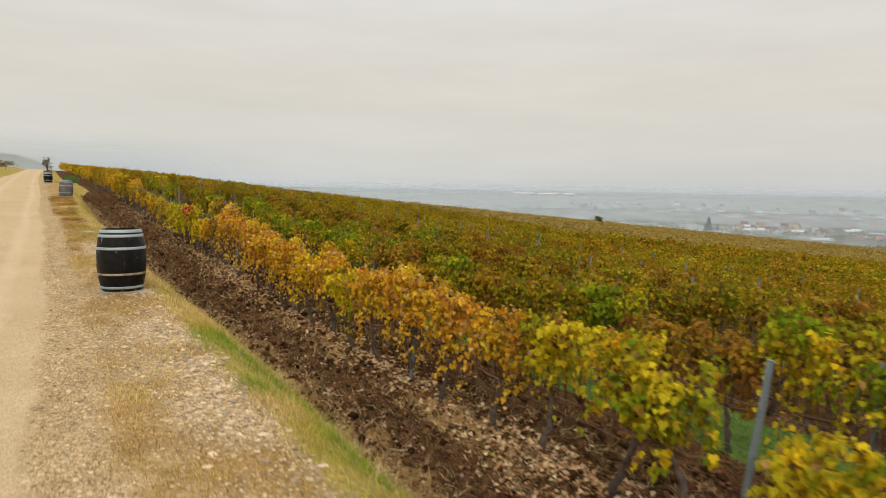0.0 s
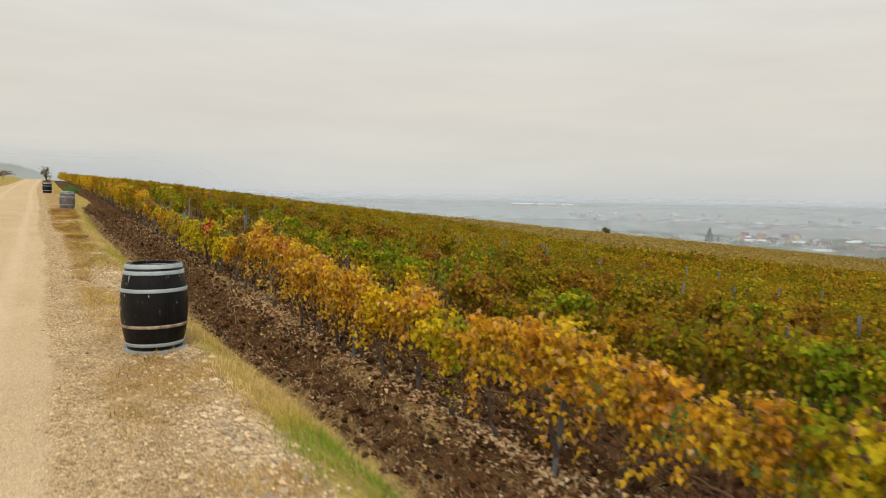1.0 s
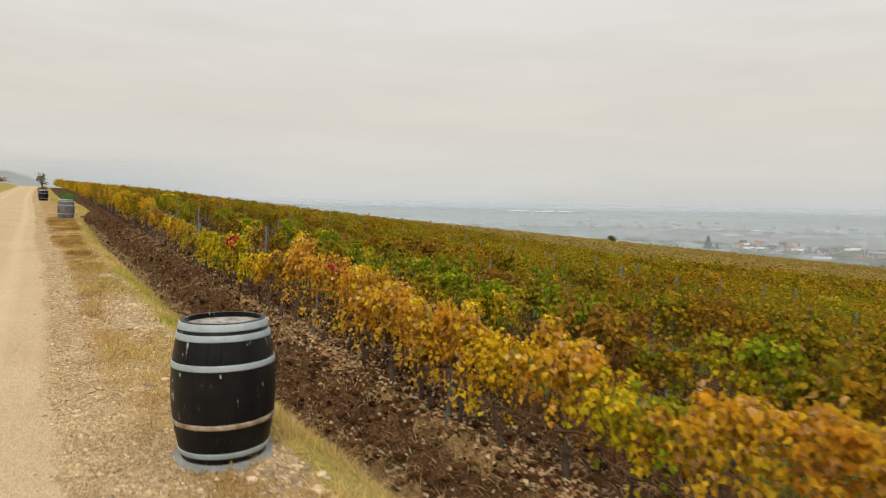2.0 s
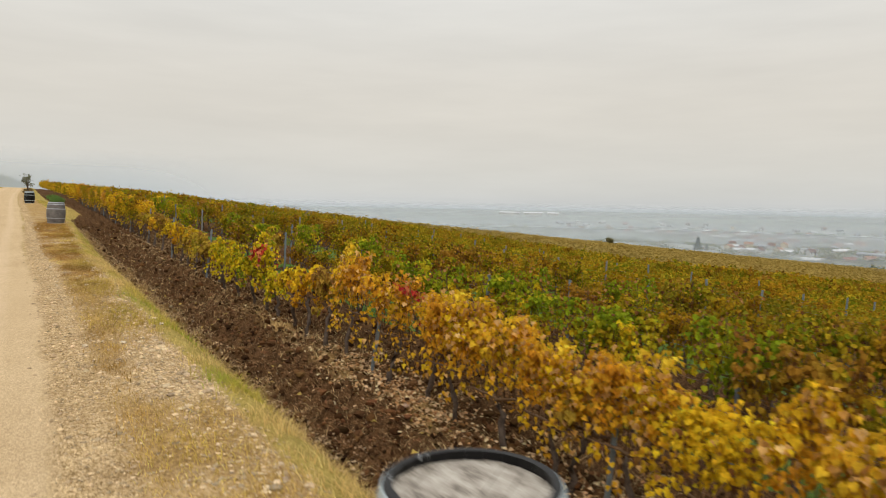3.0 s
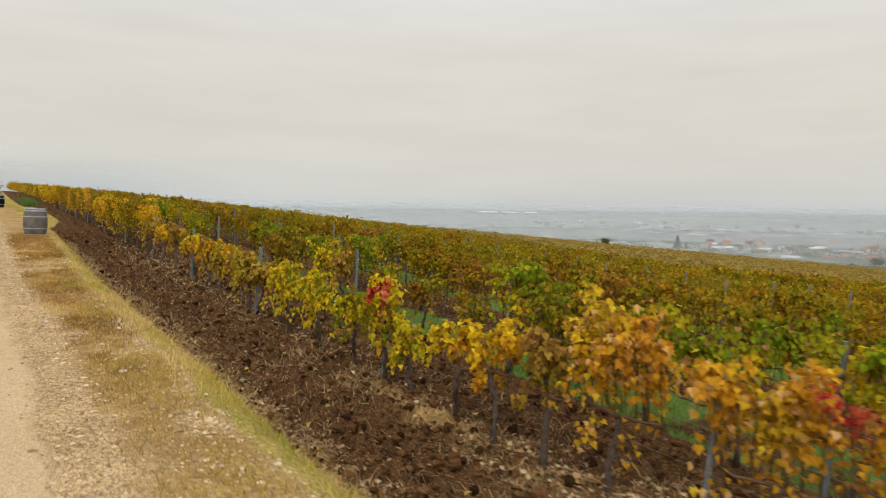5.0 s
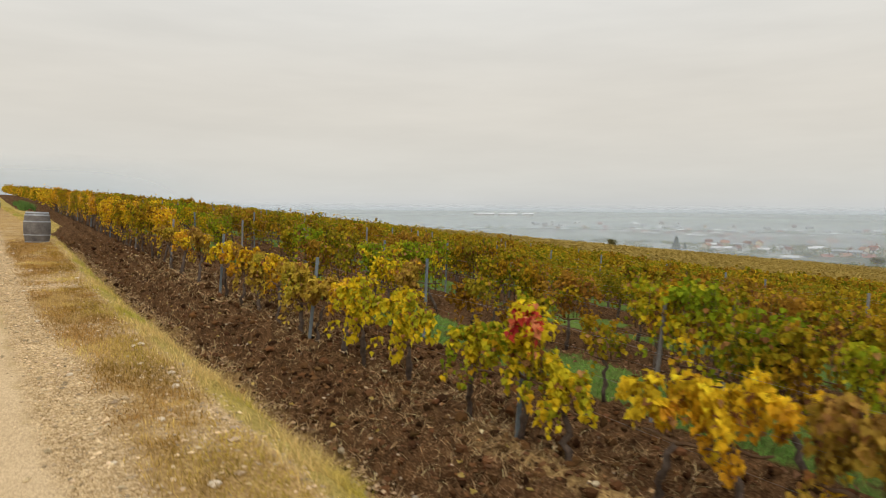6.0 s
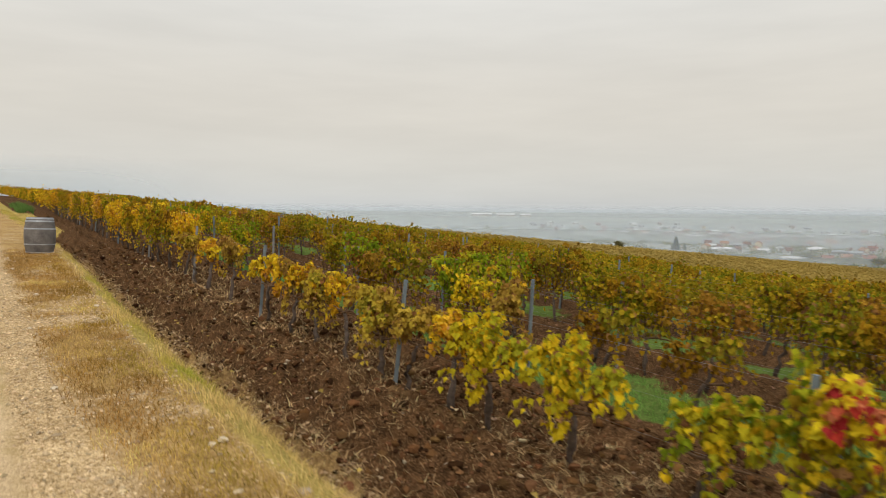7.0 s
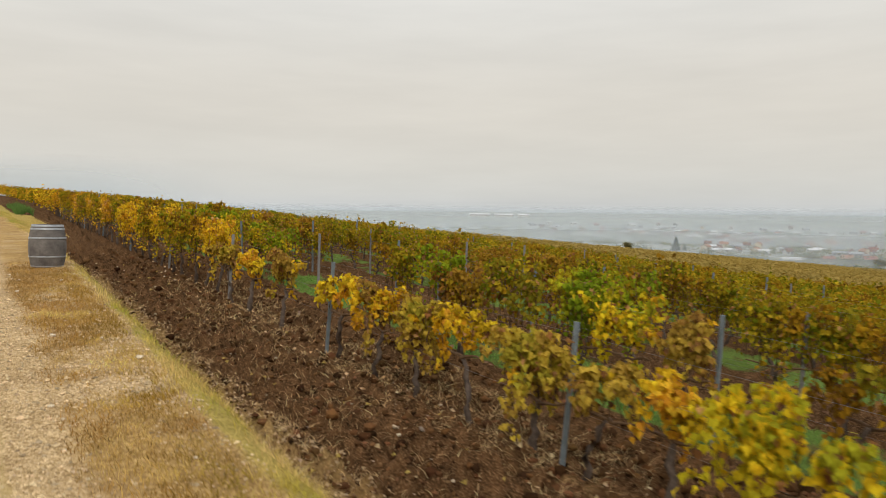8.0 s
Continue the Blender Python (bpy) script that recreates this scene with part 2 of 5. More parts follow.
def fbm(x, y, scale, octaves=4, seed=0):
    """Noise about 0, from -0.5 to 0.5."""
    out, amp, tot = 0.0, 1.0, 0.0
    for k in range(octaves):
        out = out + amp * (vnoise(np.asarray(x) * scale + 17.3 * k, np.asarray(y) * scale + 5.1 * k, seed + k) - 0.5)
        tot, amp, scale = tot + amp, amp * 0.55, scale * 2.03
    return out / tot


def sstep(v, a, b):
    v = np.clip((np.asarray(v, float) - a) / (b - a), 0, 1)
    return v * v * (3 - 2 * v)


ROW_X0, ROW_GAP, POST_Y0, POST_GAP = 4.77, 2.2, 29.5, 5.08
VALLEY_Z = -33.0


def road_z(y):
    return np.interp(y, [-400, -60, 11.5, 66, 150, 230, 330, 600, 900], [-12, -1.8, 0.02, 1.38, 3.55, 4.4, 3.2, -8, -20])


def vine_z(y):
    return np.interp(y, [-400, -60, 3, 14.2, 19.2, 24.3, 29.5, 34.6, 39.4, 55, 90, 150, 260, 400], [-14, -3.4, -1.38, -1.19, -0.91, -0.67, -0.51, -0.3, -0.04, 0.7, 1.85, 3.3, 3.4, 0])


def drift(y):
    """How far the track and its verge bend towards the vines or away from them."""
    return np.interp(y, [0, 5, 10, 15, 20, 25, 30, 36, 44, 66, 90], [0.24, 0.22, 0.19, 0.1, 0.03, -0.08, -0.24, -0.35, -0.45, -0.6, -0.9])


def edge_x(y):
    return drift(y) + np.interp(y, [-60, 11.5, 42, 66, 100, 150, 300], [-2.0, 0.12, 1.05, 1.2, 1.9, 2.9, 2.0])


def road_w(y):
    return np.interp(y, [40, 100], [4.2, 3.0])


def crest_x(y):
    return drift(y) + np.interp(y, [-40, 12, 21, 30, 34, 42, 66, 100, 160], [1.3, 1.42, 1.5, 1.78, 2.05, 2.45, 2.4, 2.9, 4.0])


def foot_x(y):
    return drift(y) + np.interp(y, [-40, 6, 11, 14, 20, 30, 42, 52, 70, 160], [2.8, 2.85, 2.98, 2.78, 2.64, 2.78, 2.95, 3.2, 3.3, 4.6])


def land(x, y):
    """Height of the ground, without its clods and stones."""
    x, y = np.asarray(x, float), np.asarray(y, float)
    zr, zv = road_z(y), vine_z(y)
    bank = sstep(x, crest_x(y), foot_x(y) + 0.15)
    z = zr * (1 - bank) + (zv + 0.04) * bank
    z = z - np.where(x > 4.77, 0.065 * (np.clip(x, 4.77, 14) - 4.77) + 0.12 * np.clip(x - 14, 0, 16) + np.interp(y, [30, 60, 120, 220], [0.098, 0.095, 0.083, 0.077]) * np.maximum(x - 30, 0), 0)
    z = z - 0.0009 * np.maximum(y - 100, 0) ** 2 * sstep(x, 8, 45)
    left = np.minimum(x - edge_x(y) + road_w(y), 0)
    z = z + 0.4 * sstep(-left, 0.2, 2.5) - 0.01 * np.maximum(-left - 6, 0)
    z = z + 0.05 * fbm(x, y, 0.3, 2, 3) * sstep(np.abs(x - 0.2), 0.2, 2.0)
    k = 3.0
    hi = np.maximum(z, VALLEY_Z)
    swell = 16.0 * sstep(np.hypot(x, y - 25), 900, 1600) * sstep(z, VALLEY_Z + 6, VALLEY_Z)
    return hi + k * np.log1p(np.exp(-np.abs(z - VALLEY_Z) / k)) + swell


def zones(x, y):
    """Weights of road, gravel, dry grass, bank, soil, green cover and valley."""
    e, c, f = edge_x(y), crest_x(y), foot_x(y)
    wob = 0.18 * fbm(x, y, 0.7, 3, 21)
    back = 0.1 * sstep(y, 20, 34)
    road = sstep(x, e + 0.12 - back + wob, e - 0.28 - back + wob) * sstep(x - e + road_w(y), -0.3, 0.1)
    gravel = sstep(x, e - 0.3, e) * sstep(x, c + 0.12 + wob, c - 0.12 + wob)
    patch = fbm(x * 1.6, y * 0.8, 1.0, 4, 8)
    dry = np.clip(0.46 + 2.6 * (patch - 0.02) + 0.9 * fbm(x, y, 3.0, 3, 28), 0, 0.85) * sstep(x, e + 0.15, e + 0.5) * sstep(x, c + 0.15, c - 0.1)
    dry = np.maximum(dry, sstep(y, 14, 23) * sstep(x, e + 0.2 - 0.2 * sstep(y, 20, 34) + wob, e + 0.6 - 0.2 * sstep(y, 20, 34) + wob) * sstep(x, c + 0.15, c - 0.1) * np.clip(0.92 + 1.9 * patch + 1.2 * fbm(x, y, 3.2, 3, 18), 0, 1))
    dry = np.maximum(dry, 0.55 * sstep(x, f - 0.32 + wob, f - 0.1 + wob) * sstep(x, f + 0.5 + wob, f + 0.2 + wob) * sstep(y, 46, 42))
    dry = np.maximum(dry, np.exp(-((x - 4.5) / 0.5) ** 2) * np.clip(0.5 + 2.4 * fbm(x, y, 0.8, 3, 37), 0, 0.8) * (0.35 + 0.65 * sstep(y, 27, 21)) * sstep(y, 50, 40))
    end = sstep(y, 51, 56) * sstep(y, 78, 70) * 0.7
    bank = sstep(x, c - 0.2 + wob, c + 0.1 + wob) * sstep(x, f + 0.15 + wob + end * 1.3, f - 0.1 + wob + end * 1.3)
    bank = np.maximum(bank, sstep(x - e + road_w(y), 0.1, -0.3))
    r = (x - ROW_X0) / ROW_GAP
    inrow = sstep(r, -1.2, -0.95) * sstep(r, 26, 22)
    soil = inrow
    lane = np.floor(r).astype(int)
    green = ((lane % 2) == 1) & (lane >= 0)
    fr = r - np.floor(r)
    ragged = 0.2 * fbm(x, y, 1.1, 3, 33)
    cover = np.where(green, sstep(fr, -0.1 + ragged, 0.02 + ragged) * sstep(fr, 0.95 + ragged, 0.82 + ragged), 0.0) * (r < 24)
    cover = cover * np.clip(0.72 + 2.6 * fbm(x, y, 0.9, 3, 5), 0, 1)
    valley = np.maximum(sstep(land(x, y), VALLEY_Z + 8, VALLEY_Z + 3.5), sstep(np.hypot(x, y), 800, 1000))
    q = x - e
    track = (np.exp(-((q + 0.62) / 0.2) ** 2) + np.exp(-((q + 2.3) / 0.26) ** 2)) * 0.72
    return dict(z_track=track, z_road=road, z_gravel=gravel, z_dry=dry, z_bank=bank, z_soil=soil * (1 - bank), z_cover=cover, z_valley=valley)


def surface(x, y):
    """Height with clods, gravel and furrows."""
    w = zones(x, y)
    z = land(x, y)
    r = (np.asarray(x) - ROW_X0) / ROW_GAP
    near = sstep(np.abs(y), 130, 60)
    clod = 0.42 * np.abs(fbm(x, y, 2.4, 3, 41)) + 0.75 * np.abs(fbm(x, y, 5.6, 2, 47)) + 0.1 * fbm(x, y, 0.9, 2, 44) - 0.16
    furrow = 0.075 * np.cos((np.asarray(x) - 3.35 + 0.25 * fbm(x, y, 0.5, 2, 49)) * 2 * np.pi / 0.62) * sstep(r, 0.1, -0.15) * (0.5 + vnoise(np.asarray(x) * 1.5, np.asarray(y) * 0.6, 46))
    hollow = np.exp(-((r - np.round(r)) * ROW_GAP / 0.35) ** 2) * (np.round(r) >= 0)
    z = z + near * w["z_soil"] * (1 - 0.8 * w["z_cover"]) * (1 - 0.45 * hollow) * (clod + furrow - 0.03 * hollow)
    z = z + near * w["z_gravel"] * (1 - w["z_road"]) * 0.02 * fbm(x, y, 12, 2, 52)
    z = z + near * w["z_road"] * (0.012 * fbm(x, y, 6, 2, 55) - 0.03 * np.exp(-((np.asarray(x) - edge_x(y) + 0.75) / 0.3) ** 2))
    z = z + near * w["z_bank"] * 0.09 * fbm(x, y, 3.5, 3, 58)
    return z


def mesh_from(name, verts, faces, attrs=(), smooth=False):
    """A mesh from arrays; attrs: (name, per-vertex rgb or value)."""
    me = bpy.data.meshes.new(name)
    verts, faces = np.asarray(verts, np.float32), np.asarray(faces, np.int32)
    k = faces.shape[1]
    me.vertices.add(len(verts))
    me.vertices.foreach_set("co", verts.ravel())
    me.loops.add(faces.size)
    me.loops.foreach_set("vertex_index", faces.ravel())
    me.polygons.add(len(faces))
    me.polygons.foreach_set("loop_start", np.arange(0, faces.size, k, dtype=np.int32))
    me.polygons.foreach_set("use_smooth", np.full(len(faces), smooth, bool))
    for nm, val in attrs:
        val = np.asarray(val, np.float32)
        if val.ndim == 1:
            val = np.repeat(val[:, None], 3, 1)
        a = me.color_attributes.new(nm, "FLOAT_COLOR", "POINT")
        a.data.foreach_set("color", np.c_[val, np.ones(len(val), np.float32)].ravel())
    me.update(calc_edges=True)
    me.validate()
    return me


def lines(*spans):
    """Grid lines from (start, end, step) stretches."""
    out = []
    for a, b, s in spans:
        out.append(np.arange(a, b, s))
    return np.unique(np.round(np.concatenate(out), 4))


def ground_sheet():
    far = np.array([1.0, 1.25, 1.6, 2.0, 2.6, 3.3, 4.3])
    xs = np.unique(np.concatenate([lines((-12, -2, 0.5), (-2, 1.2, 0.12), (1.2, 5.4, 0.06), (5.4, 10, 0.15), (10, 16, 0.4), (16, 60, 0.8), (60, 160, 4), (160, 1100, 20)),
                                   -14 * far ** 2, -300 * far ** 1.9, 1100 * far]))
    ys = np.unique(np.concatenate([lines((-30, 1.5, 0.4), (1.5, 32, 0.08), (32, 50, 0.13), (50, 90, 0.4), (90, 200, 2), (200, 1100, 20)), -40 * far ** 3.2, 1100 * far]))
    xs, ys = xs[(xs > -4800) & (xs < 4800)], ys[(ys > -4800) & (ys < 4800)]
    gx, gy = np.meshgrid(xs, ys)
    x, y = gx.ravel(), gy.ravel()
    z = surface(x, y)
    nx, ny = len(xs), len(ys)
    i = (np.arange(ny - 1)[:, None] * nx + np.arange(nx - 1)[None]).ravel()
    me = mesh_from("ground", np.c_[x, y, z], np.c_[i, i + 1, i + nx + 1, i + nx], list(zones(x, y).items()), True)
    me.materials.append(M_GROUND)
    return tagged(new("ground", me), "stony track verge, dark ploughed soil and autumn vineyard hillside above a valley", "ground", kind="structure")


ground_sheet()


# ---------------------------------------------------------------- small builders
rng = np.random.default_rng(7)


def part(name, me, mat, parent=None, label=""):
    """Links a mesh (or a bmesh) as one object under a thing or a part."""
    if isinstance(me, bmesh.types.BMesh):
        bm, me = me, bpy.data.meshes.new(name)
        bm.to_mesh(me)
        bm.free()
    if mat is not None and not me.materials:
        me.materials.append(mat)
    ob = new(name, me)
    ob.parent = parent
    return tagged(ob, label) if label else ob


def tube(bm, pts, radii, sides=6):
    """A tapered, closed tube along points."""
    pts = [Vector([float(c) for c in p]) for p in pts]
    rings = []
    for i, p in enumerate(pts):
        d = (pts[min(i + 1, len(pts) - 1)] - pts[max(i - 1, 0)]).normalized()
        a = d.orthogonal().normalized() if abs(d.z) > 0.9 else d.cross(Vector((0, 0, 1))).normalized()
        b = d.cross(a)
        rings.append([bm.verts.new(p + float(radii[i]) * (a * math.cos(2 * math.pi * k / sides) + b * math.sin(2 * math.pi * k / sides))) for k in range(sides)])
    for r, s in zip(rings, rings[1:]):
        for k in range(sides):
            bm.faces.new((r[k], r[(k + 1) % sides], s[(k + 1) % sides], s[k])).smooth = True
    bm.faces.new(rings[0][::-1])
    bm.faces.new(rings[-1])


def box(bm, cx, cy, cz, sx, sy, sz, m=None):
    r = bmesh.ops.create_cube(bm, size=1.0, matrix=Matrix.Translation((cx, cy, cz)) @ Matrix.Diagonal((sx, sy, sz, 1)))
    if m is not None:
        bmesh.ops.transform(bm, matrix=m, verts=r["verts"])
    return r["verts"]


def unit(v):
    return v / np.maximum(np.linalg.norm(v, axis=1, keepdims=True), 1e-6)


PLAIN_HALF = [(0.30, -0.1), (0.52, 0.32), (0.26, 0.58)]
PLAIN = np.array([(0.0, 0.42), (0.0, 0.06)] + PLAIN_HALF + [(0.0, 1.0)] + [(-u, v) for u, v in PLAIN_HALF[::-1]])
PLAIN_F = np.array([(0, k, k + 1 if k < 8 else 1) for k in range(1, 9)])
KITE = np.array([(0.0, 0.0), (0.45, 0.5), (0.0, 1.0), (-0.45, 0.5)])
KITE_F = np.array([(0, 1, 2), (0, 2, 3)])
BLADE = np.array([(0.0, 0.0), (0.46, 0.16), (0.42, 0.62), (0.0, 1.0), (-0.42, 0.62), (-0.46, 0.16)])
BLADE_F = np.array([(0, 1, 2), (0, 2, 3), (0, 3, 4), (0, 4, 5)])


def leaf_mesh(name, centre, hang, face, size, tone, mat, form=1, fold=0.3):
    """Many leaves in one mesh: each hangs from its centre along hang and faces about face."""
    shape, tri = ((KITE, KITE_F), (PLAIN, PLAIN_F), (BLADE, BLADE_F))[form]
    v = unit(hang)
    u = unit(np.cross(v, face))
    w = np.cross(u, v)
    n, k = len(centre), len(shape)
    f = fold * rng.uniform(0.2, 1.6, n)
    c = rng.uniform(-0.25, 0.35, n)
    su, sv = shape[:, 0], shape[:, 1]
    pos = centre[:, None] + size[:, None, None] * (u[:, None] * su[None, :, None] + v[:, None] * sv[None, :, None]
          + w[:, None] * (np.abs(su)[None] * f[:, None] - (sv ** 2)[None] * c[:, None])[:, :, None])
    faces = (np.arange(n)[:, None, None] * k + tri[None]).reshape(-1, 3)
    me = mesh_from(name, pos.reshape(-1, 3), faces, [("tone", np.repeat(tone, k, 0))])
    me.materials.append(mat)
    return me


TONES = {
    "gold": ((0.48, 0.25, 0.02), (0.60, 0.34, 0.02), (0.72, 0.44, 0.022), (0.60, 0.40, 0.02), (0.72, 0.50, 0.025), (0.50, 0.36, 0.02)),
    "amber": ((0.50, 0.245, 0.025), (0.62, 0.33, 0.026), (0.66, 0.38, 0.03), (0.70, 0.44, 0.032), (0.54, 0.36, 0.025), (0.72, 0.49, 0.04)),
    "lime": ((0.62, 0.48, 0.02), (0.48, 0.41, 0.02), (0.68, 0.48, 0.02), (0.34, 0.33, 0.02), (0.58, 0.35, 0.02)),
    "green": ((0.16, 0.22, 0.012), (0.22, 0.28, 0.014), (0.31, 0.32, 0.016), (0.44, 0.37, 0.02), (0.34, 0.23, 0.015)),
    "olive": ((0.17, 0.09, 0.010), (0.31, 0.168, 0.012), (0.385, 0.235, 0.014), (0.33, 0.225, 0.014), (0.26, 0.215, 0.012), (0.38, 0.275, 0.016), (0.17, 0.19, 0.010), (0.44, 0.325, 0.02)),
    "field": ((0.335, 0.25, 0.072), (0.31, 0.23, 0.066), (0.28, 0.21, 0.058), (0.35, 0.26, 0.078)),
    "ochre": ((0.33, 0.19, 0.045), (0.38, 0.25, 0.045), (0.44, 0.31, 0.045), (0.48, 0.36, 0.045), (0.36, 0.31, 0.035)),
    "moss": ((0.20, 0.19, 0.016), (0.27, 0.23, 0.018), (0.33, 0.26, 0.02), (0.24, 0.18, 0.016)),
    "rust": ((0.26, 0.125, 0.02), (0.34, 0.18, 0.024), (0.38, 0.225, 0.028), (0.30, 0.185, 0.02)),
    "sere": ((0.30, 0.15, 0.05), (0.22, 0.10, 0.035), (0.38, 0.21, 0.08), (0.16, 0.075, 0.03)),
    "tan": ((0.42, 0.23, 0.06), (0.60, 0.37, 0.13), (0.54, 0.32, 0.11), (0.66, 0.42, 0.17), (0.34, 0.175, 0.05)),
    "red": ((0.46, 0.05, 0.035), (0.55, 0.12, 0.06), (0.32, 0.03, 0.03), (0.6, 0.22, 0.10)),
}


def tones(kind, n, spread=0.16, drift=None):
    """Leaf colours; drift: noise from 0 to 1 that keeps neighbours alike."""
    t = np.array(TONES[kind])
    i = rng.integers(0, len(t), n)
    if drift is not None:
        i = np.clip((np.clip((drift - 0.5) * 1.5 + 0.5, 0, 1) * 0.75 + 0.25 * rng.random(n)) * len(t), 0, len(t) - 1).astype(int)
    return np.clip(t[i] * rng.uniform(1 - spread, 1 + spread, (n, 1)) * 1.08, 0, 0.8)


# ---------------------------------------------------------------- vines
def vine(kind, dense=1.0, tall=1.0, red=0.0, gap=1.0, blade=(0.048, 0.088), count=44, heap=False):
    """A grapevine on its trellis: gnarled trunk with two arms along the row, canes, leaves."""
    top = new("grapevine")
    bm = bmesh.new()
    hh = rng.uniform(0.52, 0.66)
    lean = rng.uniform(-0.16, 0.16, 2)
    pts = [(lean[0] * t + rng.normal(0, 0.018), lean[1] * t * 1.8 + rng.normal(0, 0.026), t * hh - 0.08 * (t == 0)) for t in np.linspace(0, 1, 7)]
    tube(bm, pts, list(np.linspace(0.04, 0.024, 7) * rng.uniform(0.75, 1.35, 7)), 7)
    part("trunk", bm, M_BARK, top)
    head = np.array(pts[-1])
    bm = bmesh.new()
    starts = []
    for s in (-1, 1):
        arm = [head + np.array((rng.normal(0, 0.015), s * d, 0.06 * math.sin(3 * d) + rng.normal(0, 0.01))) for d in np.linspace(0, 0.46 * gap, 5)]
        tube(bm, [tuple(a) for a in arm], list(np.linspace(0.02, 0.011, 5)), 5)
        starts += [arm[k] for k in (1, 2, 3, 4)]
    C, V, F = [], [], []
    for st in starts * 2 + [head] * 3:
        if rng.random() > (0.1 + 0.75 * dense if heap else 0.45 + 0.55 * dense):
            continue
        L = (rng.uniform(0.5, 0.98) if heap else rng.uniform(0.75, 1.3)) * tall
        out = rng.choice((-1, 1)) * rng.uniform(0.04, 0.3)
        dy, droop = rng.normal(0, 0.18), rng.uniform(1.4, 3.85 if heap else 3.7)
        run = []
        for t in np.linspace(0, 1, 6):
            run.append(st + np.array((out * t ** 1.3, dy * t, 0.76 * L * math.sin(t * droop) + 0.03)) + rng.normal(0, 0.015, 3))
        tube(bm, [tuple(r) for r in run], list(np.linspace(0.006, 0.0025, 6)), 3)
        m = int(count * (1.0 if heap else dense) * rng.uniform(0.7, 1.3))
        tt = rng.uniform(0.08, 1.02, m) ** 0.85
        run = np.array(run)
        base = np.c_[[np.interp(tt, np.linspace(0, 1, 6), run[:, k]) for k in range(3)]].T
        side = rng.normal(0, 1, (m, 3)) * np.array((1.0, 1.0, 0.5))
        side = unit(side + np.c_[np.sign(base[:, 0] + 1e-3) * 0.5, np.zeros(m), np.zeros(m)])
        C.append(base + side * rng.uniform(0.01, 0.085 if heap else 0.12, (m, 1)))
        V.append(side * 0.5 + np.array((0, 0, -0.95)) + rng.normal(0, 0.35, (m, 3)))
        F.append(side + np.array((0, 0, 0.7)) + rng.normal(0, 0.4, (m, 3)))
    part("cane", bm, M_CANE, top)["kind"] = "stuff"
    C, V, F = np.concatenate(C), np.concatenate(V), np.concatenate(F)
    n = len(C)
    tone = tones(kind, n, 0.26, vnoise(C[:, 1] * 2.4 + 3, C[:, 2] * 2.6 + C[:, 0] * 2, int(rng.integers(1, 900))))
    clump = vnoise(C[:, 1] * 2.8, C[:, 2] * 2.8 + C[:, 0] * 2, int(rng.integers(1, 900)))
    swap = clump > 0.72
    tone[swap] = tones({"gold": "amber", "amber": "gold", "lime": "green", "green": "lime", "olive": "moss", "ochre": "gold", "rust": "olive"}[kind], int(swap.sum()))
    sere = rng.random(n) < (0.25 if kind == "amber" else 0.09)
    tone[sere] = tones("tan" if kind == "amber" else "sere", int(sere.sum()), 0.3)
    if red:
        upper = C[:, 2] > hh + (0.2 if heap else 0.42)
        hot = upper & (clump < np.quantile(clump[upper], red))
        tone[hot] = tones("red", int(hot.sum()))
    part("foliage", leaf_mesh("foliage", C, V, F, rng.uniform(*blade, n), tone, M_LEAF, 2 if kind in ("olive", "green", "rust") else 1, 0.55), None, top)
    return top


VINE_WORDS = {
    "ochre": "grapevine with dull ochre leaves hanging from trellis wires",
    "gold": "grapevine with golden yellow leaves on a dark trunk",
    "amber": "grapevine with amber and orange leaves on a trellis",
    "lime": "grapevine with yellow-green leaves tied to trellis wires",
    "rust": "grapevine with rusty brown leaves on trellis wires",
    "green": "grapevine still mostly green, trained on trellis wires",
    "olive": "grapevine with olive and brown leaves on trellis wires",
}
KITS = {}
for key, count, kind, dense, tall, red in (("gold", 4, "gold", 1.0, 1.0, 0), ("amber", 4, "amber", 1.05, 1.0, 0), ("lime", 3, "lime", 0.8, 0.95, 0), ("light_gold", 2, "gold", 0.8, 0.95, 0), ("green", 3, "green", 1.05, 1.0, 0),
                                           ("olive", 5, "olive", 1.1, 0.98, 0), ("heap_amber", 3, "ochre", 0.66, 0.95, 0), ("heap_lime", 2, "lime", 0.5, 0.95, 0), ("thin_gold", 3, "gold", 0.26, 0.72, 0), ("thin_amber", 2, "ochre", 0.22, 0.75, 0), ("thin_lime", 3, "lime", 0.24, 0.75, 0),
                                           ("thin_olive", 2, "olive", 0.5, 0.8, 0), ("red_lime", 1, "lime", 0.5, 1.05, 0.14), ("red_amber", 2, "amber", 1.05, 1.0, 0.09), ("rusty", 3, "rust", 1.0, 0.95, 0)):
    heap = key.split("_")[0] in ("heap", "thin") or key == "red_lime"
    KITS[key] = [tagged(vine(kind, dense, tall, red, 0.7 if heap else 1.0, *(((0.045, 0.085), 46) if kind in ("olive", "green", "rust") else ((0.05, 0.09), 84) if heap else ((0.045, 0.085), 62)), heap), VINE_WORDS[kind] + (", some leaves red" if red else ", thinly leaved" if dense < 0.6 else ""), "grapevine") for _ in range(count)]
used = set()


